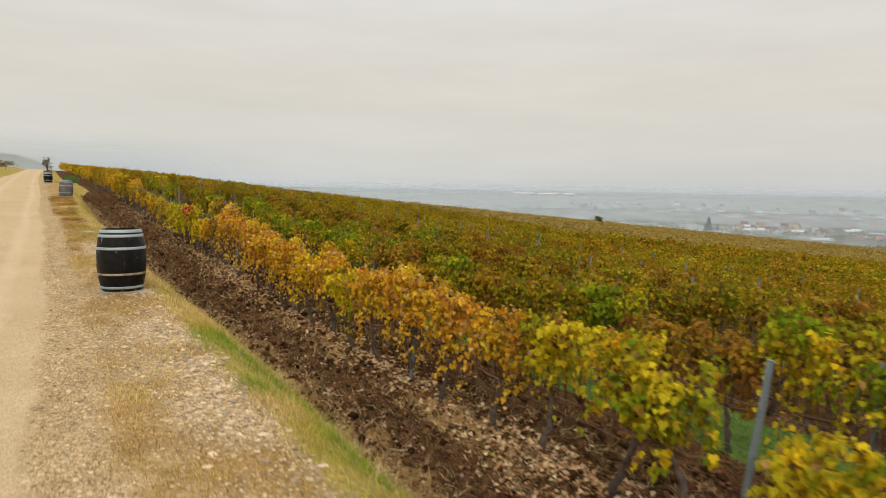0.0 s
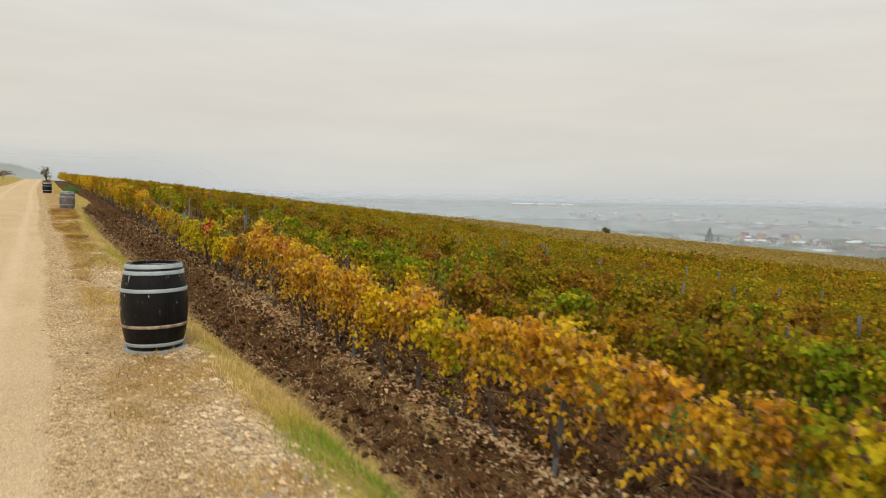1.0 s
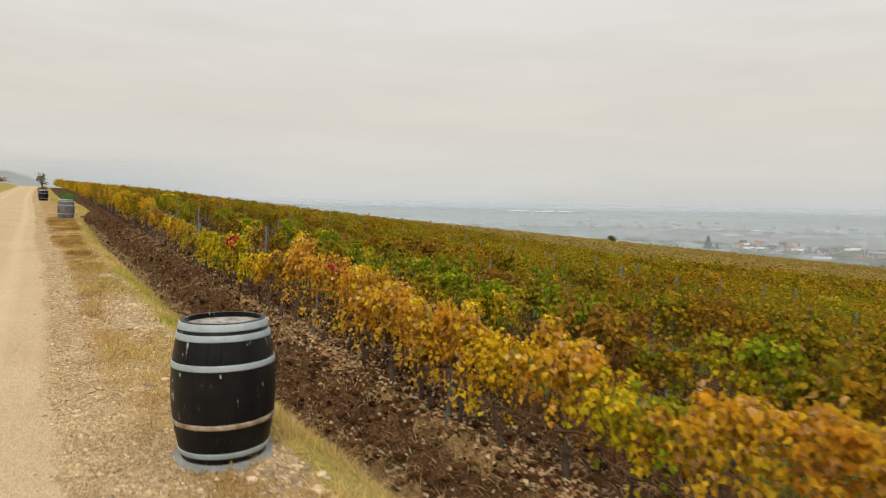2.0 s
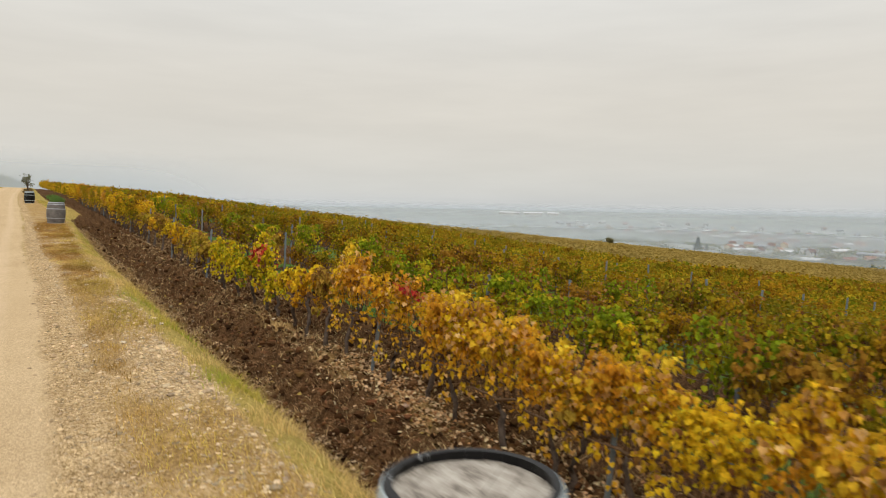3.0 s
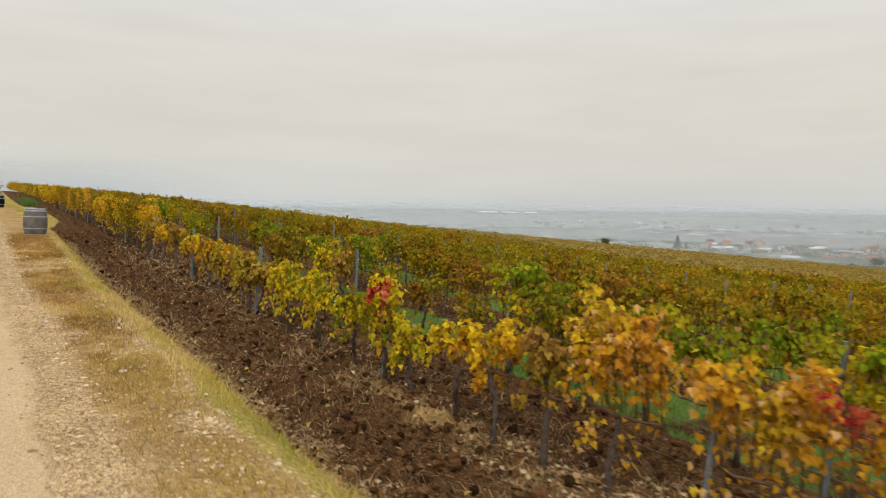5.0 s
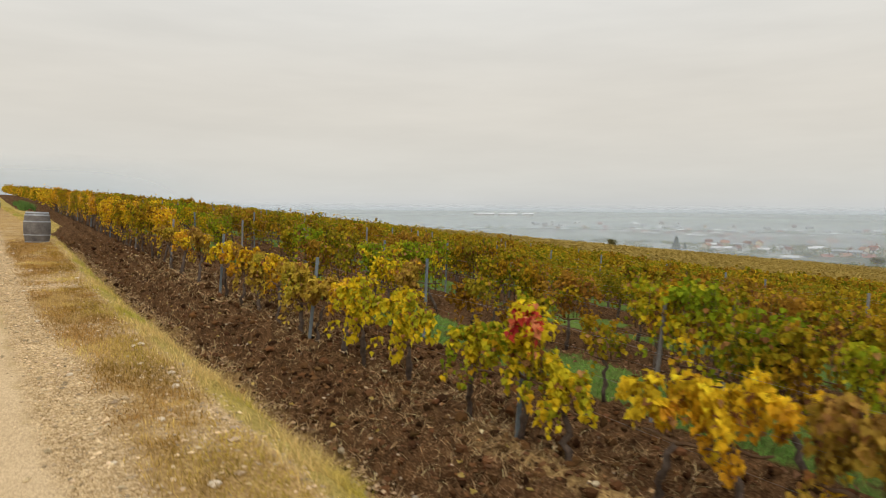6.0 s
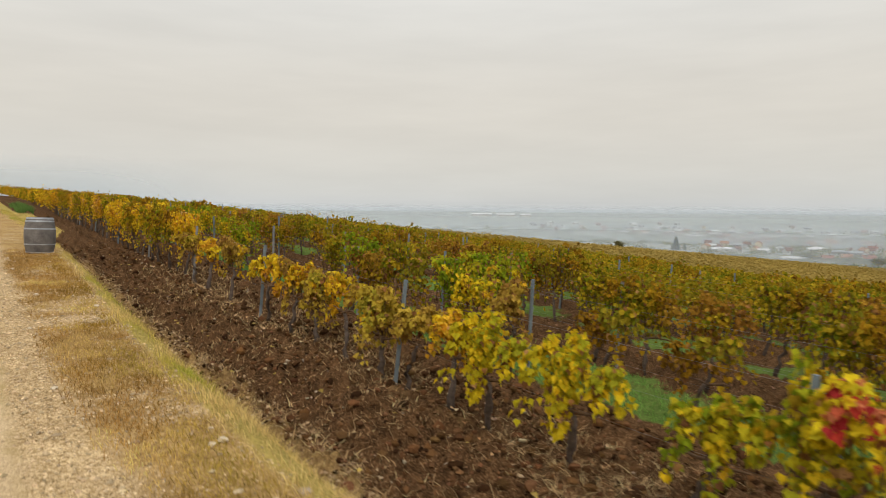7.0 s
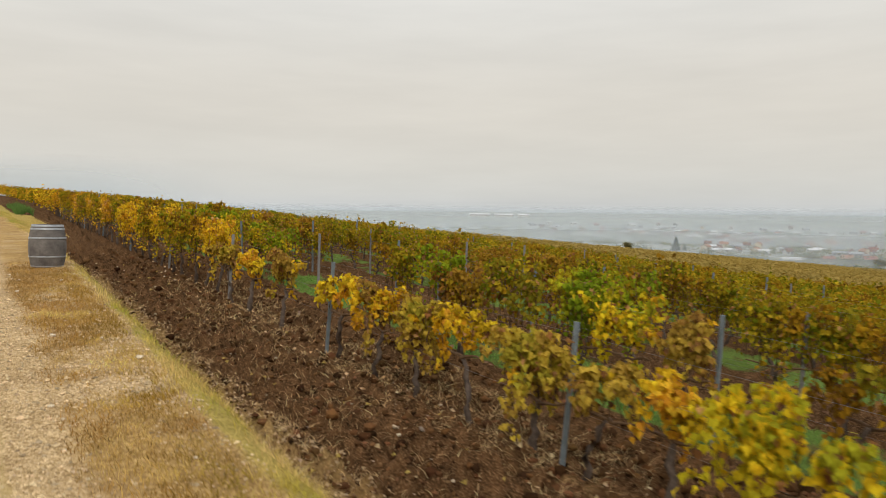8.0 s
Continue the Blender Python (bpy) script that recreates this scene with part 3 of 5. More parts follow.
def set_vine(key, x, y, row):
    kit = KITS[key]
    ob = kit[int(rng.integers(0, len(kit)))]
    s = rng.uniform(0.92, 1.08)
    m = Matrix.Translation((x, y, float(land(x, y)) + 0.04)) @ Euler((0, 0, rng.choice((0, math.pi)) + rng.normal(0, 0.12))).to_matrix().to_4x4()
    if ob.name in used:
        ob = copy_thing(ob, m)
    else:
        used.add(ob.name)
        ob.matrix_basis = m
    ob.scale = (s, s, s * rng.uniform(0.95, 1.05))
    tagged(ob, group="vines of the row nearest the track" if row == 0 else "vines of the rows behind")


FIRST = [(17.6, "red_amber"), (18.6, "red_amber"), (20.1, "amber"), (20.9, "heap_amber"), (21.6, "thin_gold"), (22.5, "thin_gold"), (23.5, "thin_lime"), (24.2, "red_lime"), (25.1, "thin_lime"), (26.4, "heap_lime"), (27.6, "heap_lime"), (28.4, "thin_gold"), (29.3, "thin_amber"), (30.0, "heap_amber"), (31.0, "thin_gold"),
         (32.1, "heap_amber"), (33.2, "heap_amber"), (34.3, "thin_gold"), (36.5, "heap_amber"), (38.2, "thin_gold"), (39.2, "thin_amber")]
y = 1.2
while y < 17.0:
    if y < 6.6:
        key = "heap_lime" if y < 3.3 else "thin_lime" if y < 4.4 else "lime"
    elif y < 13.5:
        key = rng.choice(("gold", "amber", "amber", "amber", "lime"))
    else:
        key = rng.choice(("amber", "gold", "amber", "light_gold"))
    if not 14.3 < y < 14.9:
        set_vine(key, ROW_X0 + rng.normal(0, 0.04), y, 0)
    y += rng.uniform(0.85, 1.1)
set_vine("thin_amber", ROW_X0, 14.75, 0)
for y, key in FIRST:
    set_vine(key, ROW_X0 + rng.normal(0, 0.03), y, 0)
y = 40.2
while y < 72:
    set_vine(rng.choice(("light_gold", "olive", "amber", "olive", "gold", "olive")), ROW_X0 + rng.normal(0, 0.04), y, 0)
    y += rng.uniform(0.85, 1.15)
for row, y0, y1, keys in ((1, 2.0, 62, ("olive", "green", "olive", "rusty", "green", "olive", "green")), (2, 3.0, 56, ("olive",) * 5 + ("green", "rusty", "rusty")), (3, 4.0, 50, ("olive",) * 5 + ("green", "rusty"))):
    y = y0
    while y < y1:
        if row == 1 and 20.6 < y < 34:
            y = 34.0
        hole = vnoise(np.array(y * 0.45), np.array(row * 7.7), 77) > (0.84 if y < 24 else 0.6)
        if not hole:
            lushly = row == 1 and (14.5 < y < 20.5 or 23.3 < y < 25 or 32.4 < y < 33.8)
            set_vine("green" if lushly else rng.choice(keys), ROW_X0 + ROW_GAP * row + rng.normal(0, 0.05), y, row)
        y += rng.uniform(0.9, 1.15)


for y, key in ((21.3, "green"), (22.2, "olive"), (23.2, "green"), (24.0, "green"), (24.9, "thin_olive"), (26.6, "thin_olive"), (28.0, "thin_olive"), (29.6, "heap_amber"), (30.4, "heap_lime"), (31.4, "green"), (32.8, "olive"), (33.8, "thin_olive")):
    set_vine(key, ROW_X0 + ROW_GAP + rng.normal(0, 0.04), y, 1)
for kit in KITS.values():
    for ob in kit:
        if ob.name not in used:
            for o in (*ob.children_recursive, ob):
                bpy.data.objects.remove(o)


def vine_block(name, rows, y_lo, y_hi, per_m, size, kinds, label):
    """Rows too many to count, as loose leaves along each row."""
    C, T, S = [], [], []
    field = kinds[0] == "field"
    for r in rows:
        x = ROW_X0 + ROW_GAP * r
        a, b = y_lo(x), y_hi(x)
        n = int((b - a) * per_m)
        if n < 1:
            continue
        yy = rng.uniform(a, b, n)
        body = vnoise(yy * 0.9, np.full(n, r * 3.1), 11)
        tall = 0.62 + 0.55 * vnoise(yy * 1.3, np.full(n, r * 5.7), 13)
        high = 0.42 + tall * rng.beta(1.5, 1.0, n) + 0.42 * sstep(vnoise(yy * 2.3, np.full(n, r * 9.1), 23), 0.62, 0.9) * rng.random(n) ** 2
        keep = (body > 0.3) | (rng.random(n) < 0.15)
        spread = rng.normal(0, 0.2, n) * (1.25 - 0.4 * np.clip(high - 0.9, 0, 1))
        C.append(np.c_[x + spread + 0.16 * (vnoise(yy * 1.1, np.full(n, r * 6.1), 27) - 0.5), yy, land(np.full(n, x), yy) + high][keep])
        pick = vnoise(yy * 0.5, np.full(n, r * 2.3), 19) + rng.normal(0, 0.05, n)
        tone = tones(kinds[0], n, 0.06 if field else 0.2, vnoise(yy * 1.6, r * 4.3 + high * 1.5, 29))
        for lo, kd in zip((0.68, 0.82), kinds[1:]):
            w = pick > lo
            tone[w] = tones(kd, int(w.sum()))
        if not field:
            tone = tone * (0.62 + 0.6 * vnoise(yy * 0.8, np.full(n, r * 1.9), 31))[:, None]
        T.append(tone[keep])
        S.append(rng.uniform(0.75, 1.3, n)[keep] * size)
    C, T, S = np.concatenate(C), np.concatenate(T), np.concatenate(S)
    n = len(C)
    hang = np.c_[rng.normal(0, 0.8, n), rng.normal(0, 0.8, n), rng.normal(-0.5, 0.6, n)]
    face = np.c_[rng.normal(0, 0.8, n), rng.normal(0, 0.8, n), rng.normal(0.7, 0.5, n)]
    if field:
        face = face * np.array((0.35, 0.35, 0.4)) + np.array((0, 0, 0.8))
        hang[:, 2] = -0.15
    return tagged(new(name, leaf_mesh(name, C, hang, face, S, T, M_LEAF, 0 if field else 2, 0.4)), label, "vineyard", kind="stuff")


def trunk_block(rows, y_lo, y_hi):
    """Bare trunks under the rows too many to count."""
    P, Q = [], []
    for r in rows:
        yy = np.arange(y_lo, y_hi, 1.0) + rng.normal(0, 0.08, len(np.arange(y_lo, y_hi, 1.0)))
        x = ROW_X0 + ROW_GAP * r + rng.normal(0, 0.04, len(yy))
        P.append(np.c_[x, yy, land(x, yy) - 0.05])
        Q.append(np.c_[x + rng.normal(0, 0.06, len(yy)), yy + rng.normal(0, 0.09, len(yy)), land(x, yy) + rng.uniform(0.55, 0.75, len(yy))])
    P, Q = np.concatenate(P), np.concatenate(Q)
    ring = np.array([(1, 0, 0), (0.3, 0.95, 0), (-0.8, 0.6, 0), (-0.8, -0.6, 0), (0.3, -0.95, 0)])
    M = (P + Q) / 2 + rng.normal(0, 0.025, P.shape) * np.array((1, 1, 0))
    v = np.stack([P[:, None] + 0.042 * ring, M[:, None] + 0.034 * ring, Q[:, None] + 0.027 * ring], 1).reshape(-1, 3)
    f = np.array([(5 * a + k, 5 * a + (k + 1) % 5, 5 * a + 5 + (k + 1) % 5, 5 * a + 5 + k) for a in (0, 1) for k in range(5)])
    me = mesh_from("vine_trunks", v, (np.arange(len(P))[:, None, None] * 15 + f[None]).reshape(-1, 4), (), True)
    me.materials.append(M_BARK)
    tagged(new("vine_trunks", me), "dark bare grapevine trunks under the rows on the slope", "vineyard", kind="stuff")


trunk_block(range(4, 12), -2, 60)
vine_block("vine_rows", range(0, 4), lambda x: 72 if x < 6 else 62 if x < 8 else 56 if x < 10 else 50, lambda x: 150, 90, 0.14, ("olive", "gold", "amber"), "rows of golden and olive autumn grapevines on a hillside")
vine_block("vine_rows", range(4, 14), lambda x: -4, lambda x: 75, 230, 0.098, ("olive", "moss", "rust"), "rows of olive, brown and green autumn grapevines on a slope")
vine_block("vine_rows", range(4, 14), lambda x: 75, lambda x: 150, 60, 0.2, ("olive", "moss", "rust"), "rows of olive and brown autumn grapevines along the hill crest")
FIELD_Y = 45.0
vine_block("vine_rows", range(14, 17), lambda x: 0.3 * x - 16, lambda x: 150, 85, 0.16, ("olive", "moss", "rust"), "rows of olive and brown autumn grapevines on a falling slope")
vine_block("vine_rows", range(17, 48), lambda x: 0.3 * x - 14, lambda x: FIELD_Y, 36, 0.25, ("olive", "moss", "rust"), "rows of olive and brown autumn grapevines lower down the slope")
vine_block("far_vine_rows", range(17, 66), lambda x: max(0.3 * x - 14, FIELD_Y + 0.5), lambda x: 140, 9, 0.46, ("field", "field", "field"), "rows of faded yellow-brown grapevines on a falling slope")
vine_block("far_vine_rows", range(66, 198, 2), lambda x: 0.2 * x - 10, lambda x: 60 + 0.62 * x, 7, 0.75, ("field", "field"), "far rows of faded yellow grapevines down the hillside")


# ---------------------------------------------------------------- posts and wires
def post_thing(old):
    top = new("vineyard_post")
    bm = bmesh.new()
    box(bm, 0, 0, 0.55, 0.055, 0.045, 1.8)
    bmesh.ops.bevel(bm, geom=[e for e in bm.edges if abs(e.verts[0].co.z - e.verts[1].co.z) > 1], offset=0.012, segments=2, affect="EDGES")
    part("shaft", bm, M_POSTOLD if old else M_POST, top)
    for z in (0.62, 0.98, 1.36):
        bm = bmesh.new()
        tube(bm, [(0.02, 0, z), (0.045, 0, z + 0.004), (0.05, 0, z + 0.03)], [0.004, 0.004, 0.003], 5)
        part("wire_hook", bm, M_WIRE, top)
    return top


POSTS = [tagged(post_thing(False), "thin grey-blue metal post holding trellis wires", "post", "trellis posts"),
         tagged(post_thing(True), "weathered grey post holding trellis wires", "post", "trellis posts")]
placed = [False, False]
ROW_POSTS = [3.75, 9.05, 14.24, 19.2, 24.28, 29.52, 34.6, 39.38, 44.6, 49.7, 54.8, 59.9, 65.0, 70.1]
for row in range(0, 10):
    for y in ROW_POSTS:
        if row > 3 and y > 66 or (row > 2 and rng.random() < 0.3):
            continue
        x = ROW_X0 + ROW_GAP * row + rng.normal(0, 0.03)
        y += rng.normal(0, 0.03 if row == 0 else 0.1)
        tip = rng.normal(0.03, 0.03)
        i = 1 if rng.random() < 0.25 else 0
        m = Matrix.Translation((x, y, float(land(x, y)) + (rng.uniform(0.0, 0.2) if row > 0 else 0.26 if y < 6 else 0.16 if y < 12 else 0))) @ Euler((tip, rng.normal(0.085, 0.03) if row == 0 else rng.normal(0.02, 0.03), 0)).to_matrix().to_4x4()
        if placed[i]:
            copy_thing(POSTS[i], m)
        else:
            POSTS[i].matrix_basis = m
            placed[i] = True


def wire_thing(row):
    x = ROW_X0 + ROW_GAP * row + 0.03
    top = new("trellis_wires")
    for h in (0.62, 0.98, 1.36):
        bm = bmesh.new()
        ys = np.arange(POST_Y0 - 6 * POST_GAP, 70, POST_GAP / 4)
        sag = -0.03 * np.sin(np.pi * ((ys - POST_Y0) / POST_GAP % 1.0))
        tube(bm, [(x, float(v), float(land(x, POST_Y0 + POST_GAP * math.floor((v - POST_Y0) / POST_GAP)) * (1 - (v - POST_Y0) / POST_GAP % 1) + land(x, POST_Y0 + POST_GAP * (math.floor((v - POST_Y0) / POST_GAP) + 1)) * ((v - POST_Y0) / POST_GAP % 1)) + h + float(s)) for v, s in zip(ys, sag)], [0.0014] * len(ys), 3)
        part("wire", bm, M_WIRE, top)
    return tagged(top, "slack steel trellis wires strung between the posts", "wire", "trellis wires")


for row in range(0, 6):
    wire_thing(row)


# ---------------------------------------------------------------- barrels
def paint_black(name, wear):
    m, n, l, b = material(name, 0.42, 0.0, 0.16)
    vec = place(n)
    mp = n.new("ShaderNodeMapping")
    mp.inputs["Scale"].default_value = (1, 1, 0.12)
    l.new(vec, mp.inputs[0])
    drip = noise_node(n, l, 42, 3, 0.6, mp.outputs[0])
    spot = noise_node(n, l, 9, 4, 0.6, vec)
    k = n.new("ShaderNodeMath")
    k.operation = "MULTIPLY"
    l.new(drip, k.inputs[0])
    l.new(spot, k.inputs[1])
    base = ramp(n, l, noise_node(n, l, 6, 5, 0.6, vec), ((0.3, (0.004, 0.004, 0.0045)), (0.7, (0.012, 0.0115, 0.012))))
    chip = ramp(n, l, k.outputs[0], ((wear, (0, 0, 0)), (wear + 0.03, (1, 1, 1))))
    l.new(mix(n, l, chip, base, (0.35, 0.36, 0.36)), b.inputs["Base Color"])
    bump(n, l, b, drip, 0.3, 0.003)
    return m


M_BLACK = paint_black("black_barrel_paint", 0.368)
M_OAK = simple("weathered_oak", ((0.3, (0.09, 0.08, 0.075)), (0.7, (0.21, 0.19, 0.175))), 5, 0.85, relief=0.006, fine=35, local=False)
M_HOOP = simple("grey_painted_hoop", ((0.3, (0.30, 0.36, 0.37)), (0.7, (0.46, 0.52, 0.53))), 7, 0.5, 0.15, 0.4, relief=0.002, fine=60)
M_HOOPRUST = simple("worn_tan_hoop", ((0.35, (0.20, 0.12, 0.07)), (0.6, (0.52, 0.43, 0.31))), 9, 0.7, 0.1, 0.3, relief=0.003, fine=70)
M_HOOPOLD = simple("dull_steel_hoop", ((0.3, (0.27, 0.285, 0.30)), (0.7, (0.46, 0.48, 0.50))), 7, 0.55, 0.4, 0.4)
M_HEAD, hn, hl, hb = material("bleached_barrel_head", 0.9)
head_map = hn.new("ShaderNodeMapping")
head_map.inputs["Scale"].default_value = (7.0, 2.6, 1.0)
head_map.inputs["Rotation"].default_value = (0, 0, -0.65)
hl.new(place(hn), head_map.inputs[0])
grain = noise_node(hn, hl, 3.0, 6, 0.65, head_map.outputs[0])
weather = ramp(hn, hl, grain, ((0.30, (0.10, 0.085, 0.07)), (0.44, (0.29, 0.255, 0.21)), (0.64, (0.46, 0.42, 0.36))))
hl.new(weather, hb.inputs["Base Color"])
bump(hn, hl, hb, grain, 0.6, 0.006)

B_H, B_END, B_MID, STAVES = 0.925, 0.277, 0.343, 24


def barrel_r(z):
    return B_MID - (B_MID - B_END) * (2 * z / B_H - 1) ** 2


def barrel(x, y, wood, hoop, odd, head, label, turn, lean=(0, 0), sink=0.045):
    top = new("wine_barrel")
    half = math.pi / STAVES
    bm = bmesh.new()
    grid = []
    for i in range(11):
        z = B_H * i / 10
        ro, ri = barrel_r(z), barrel_r(z) - 0.026
        a = half - 0.0003 / ro
        grid.append([bm.verts.new((r * math.cos(t), r * math.sin(t), z)) for r, t in ((ri, -a), (ro - 0.0002, -a), (ro, -a * 0.9), (ro, 0), (ro, a * 0.9), (ro - 0.0002, a), (ri, a))])
    for g, h in zip(grid, grid[1:]):
        for k in range(7):
            f = bm.faces.new((g[k], g[(k + 1) % 7], h[(k + 1) % 7], h[k]))
            f.smooth = 1 <= k <= 4
    bm.faces.new(grid[0][::-1])
    bm.faces.new(grid[-1])
    first = part("stave", bm, wood, top)
    for s in range(1, STAVES):
        part("stave", first.data, None, top).rotation_euler[2] = 2 * half * s
    for i, (lo, hi) in enumerate(((0.945, 0.995), (0.875, 0.92), (0.675, 0.718), (0.265, 0.30), (0.045, 0.085))):
        bm = bmesh.new()
        rings = []
        for z, out in ((lo, 0.0), (lo, 0.005), (lo + 0.006, 0.0065), (hi - 0.006, 0.0065), (hi, 0.005), (hi, 0.0)):
            r = barrel_r(z * B_H) + out
            rings.append([bm.verts.new((r * math.cos(2 * math.pi * k / 64), r * math.sin(2 * math.pi * k / 64), z * B_H)) for k in range(64)])
        for g, h in zip(rings, rings[1:]):
            for k in range(64):
                bm.faces.new((g[k], g[(k + 1) % 64], h[(k + 1) % 64], h[k])).smooth = True
        part("hoop", bm, odd if i == 3 else hoop, top, "worn tan hoop" if i == 3 and odd is not hoop else "")
    r, w = B_END - 0.018, 2 * (B_END - 0.018) / 7
    for end in (B_H - 0.035, 0.03):
        for i in range(7):
            x0, x1 = -r + i * w + 0.0012, -r + (i + 1) * w - 0.0012
            us = np.linspace(x0, x1, 5)
            arc = [(u, math.sqrt(max(r * r - u * u, 0))) for u in us]
            poly = arc + [(u, -v) for u, v in arc[::-1]]
            clean = [p for k, p in enumerate(poly) if math.dist(p, poly[k - 1]) > 1e-4]
            bm = bmesh.new()
            dz = rng.uniform(-0.002, 0.002)
            lo = [bm.verts.new((u, v, end + dz - 0.02)) for u, v in clean]
            hi = [bm.verts.new((u, v, end + dz)) for u, v in clean]
            bm.faces.new(hi[::-1])
            bm.faces.new(lo)
            for k in range(len(lo)):
                bm.faces.new((lo[k], hi[k], hi[(k + 1) % len(lo)], lo[(k + 1) % len(lo)]))
            bmesh.ops.recalc_face_normals(bm, faces=bm.faces)
            part("head_board", bm, head, top)
    bm = bmesh.new()
    tube(bm, [(barrel_r(B_H / 2) - 0.02, 0, B_H / 2), (barrel_r(B_H / 2) + 0.006, 0, B_H / 2)], [0.026, 0.024], 14)
    part("bung", bm, M_HOOPRUST, top)
    top.matrix_basis = Matrix.Translation((x, y, float(land(x, y)) - sink)) @ Euler((lean[0], lean[1], turn)).to_matrix().to_4x4()
    return tagged(top, label, "barrel", "barrels along the track")


def base_slab(x, y):
    """A low round footing, cast roughly, its rim worn."""
    bm = bmesh.new()
    rings = []
    for r, z in ((0.345, -0.1), (0.345, -0.012), (0.325, 0.004), (0.12, 0.006)):
        rings.append([bm.verts.new((r * (1 + 0.03 * math.sin(3 * a + 1) + 0.02 * math.sin(7 * a)) * math.cos(a), r * (1 + 0.03 * math.sin(3 * a + 1) + 0.02 * math.sin(7 * a)) * math.sin(a), z)) for a in (2 * math.pi * k / 40 for k in range(40))])
    for g, h in zip(rings, rings[1:]):
        for k in range(40):
            bm.faces.new((g[k], g[(k + 1) % 40], h[(k + 1) % 40], h[k])).smooth = True
    bm.faces.new(rings[-1])
    bm.faces.new(rings[0][::-1])
    ob = part("base_slab", bm, M_SLAB)
    ob.location = (x, y, float(land(x, y)) + 0.006)
    tagged(ob, "round grey concrete footing under a black barrel", "slab")


M_SLAB = simple("worn_concrete", ((0.3, (0.20, 0.21, 0.20)), (0.7, (0.36, 0.36, 0.34))), 8, 0.9, relief=0.004, fine=80)
base_slab(1.21, 11.64)
barrel(1.21, 11.64, M_BLACK, M_HOOP, M_HOOPRUST, M_HEAD, "black-painted wooden wine barrel with grey hoops on the gravel verge", 2.2, (0.01, 0.012), -0.006)
barrel(1.54, 41.0, M_OAK, M_HOOPOLD, M_HOOPOLD, M_HEAD, "weathered grey oak wine barrel with dull hoops on the verge", 0.9, (0.02, 0.02))
barrel(1.13, 66.0, M_BLACK, M_HOOP, M_HOOP, M_HEAD, "black wine barrel with grey hoops far along the track", 0.4, (0.02, 0.0))


# ---------------------------------------------------------------- loose cover of the ground
def scatter(n, x0, x1, y0, y1, weight):
    """Random places, kept by a weight; thinner far along."""
    x, y = rng.uniform(x0, x1, n), rng.uniform(y0, y1, n)
    keep = rng.random(n) < weight(x, y)
    return x[keep], y[keep]


def lumps(name, x, y, size, flat, tone, mat, label, category, sink=0.3, chip=False):
    """Irregular faceted lumps lying on the ground, all in one mesh."""
    bm = bmesh.new()
    bmesh.ops.create_icosphere(bm, subdivisions=1, radius=1.0)
    v0 = np.array([v.co[:] for v in bm.verts])
    f0 = np.array([[v.index for v in f.verts] for f in bm.faces])
    bm.free()
    if chip:
        v0 = np.array([(1, 0, 0), (0, 1, 0), (-1, 0, 0), (0, -1, 0), (0, 0, 1), (0, 0, -1)], float)
        f0 = np.array([(0, 1, 4), (1, 2, 4), (2, 3, 4), (3, 0, 4), (1, 0, 5), (2, 1, 5), (3, 2, 5), (0, 3, 5)])
    n, k = len(x), len(v0)
    v = v0[None] * rng.uniform(0.65, 1.25, (n, k, 1)) * np.stack([rng.uniform(0.7, 1.3, n), rng.uniform(0.7, 1.3, n), flat * rng.uniform(0.7, 1.2, n)], 1)[:, None]
    a = rng.uniform(0, 2 * np.pi, n)
    c, s = np.cos(a)[:, None], np.sin(a)[:, None]
    v = np.stack([v[..., 0] * c - v[..., 1] * s, v[..., 0] * s + v[..., 1] * c, v[..., 2]], 2) * size[:, None, None]
    z = surface(x, y) + size * flat * (1 - 2 * sink) * 0.5
    pos = v + np.stack([x, y, z], 1)[:, None]
    me = mesh_from(name, pos.reshape(-1, 3), (np.arange(n)[:, None, None] * k + f0[None]).reshape(-1, 3), [("tone", np.repeat(tone, k, 0))])
    me.materials.append(mat)
    return tagged(new(name, me), label, category, kind="stuff")


def greys(n, base, spread, warm=0.08):
    return np.clip(np.array(base)[None] * rng.uniform(1 - spread, 1 + spread, (n, 1)) * rng.uniform(1 - warm, 1 + warm, (n, 3)), 0.005, 0.85)


x, y = scatter(300000, -0.3, 2.6, 2.5, 42, lambda x, y: np.clip(zones(x, y)["z_gravel"], 0, 1) * (1 - (0.75 + 0.15 * sstep(y, 13, 20)) * zones(x, y)["z_dry"]) * (1 - 0.85 * zones(x, y)["z_road"]) * np.clip(0.2 + 0.45 * sstep(x, edge_x(y) + 0.3, crest_x(y)), 0, 1))
lumps("gravel", x, y, rng.gamma(2.0, 0.0034, len(x)) + 0.0045, 0.6, greys(len(x), (0.56, 0.42, 0.25), 0.5, 0.03), M_STONE, "pale crushed limestone gravel scattered on the track verge", "gravel", chip=True)
x, y = scatter(9000, 0.6, 2.0, 2.5, 26, lambda x, y: zones(x, y)["z_gravel"] * sstep(x, crest_x(y) - 0.75, crest_x(y) - 0.15) * (1 - 0.6 * zones(x, y)["z_dry"]) * np.clip(1.2 - 0.05 * y, 0.1, 1))
lumps("rubble", x, y, np.minimum(rng.gamma(2.2, 0.006, len(x)) + 0.011, 0.045), 0.55, greys(len(x), (0.56, 0.43, 0.27), 0.45, 0.03), M_STONE, "coarse pale limestone rubble along the crest of the bank", "gravel")
def in_soil(x, y):
    return zones(x, y)["z_soil"] * np.clip(1.1 - 0.018 * y, 0.3, 1)


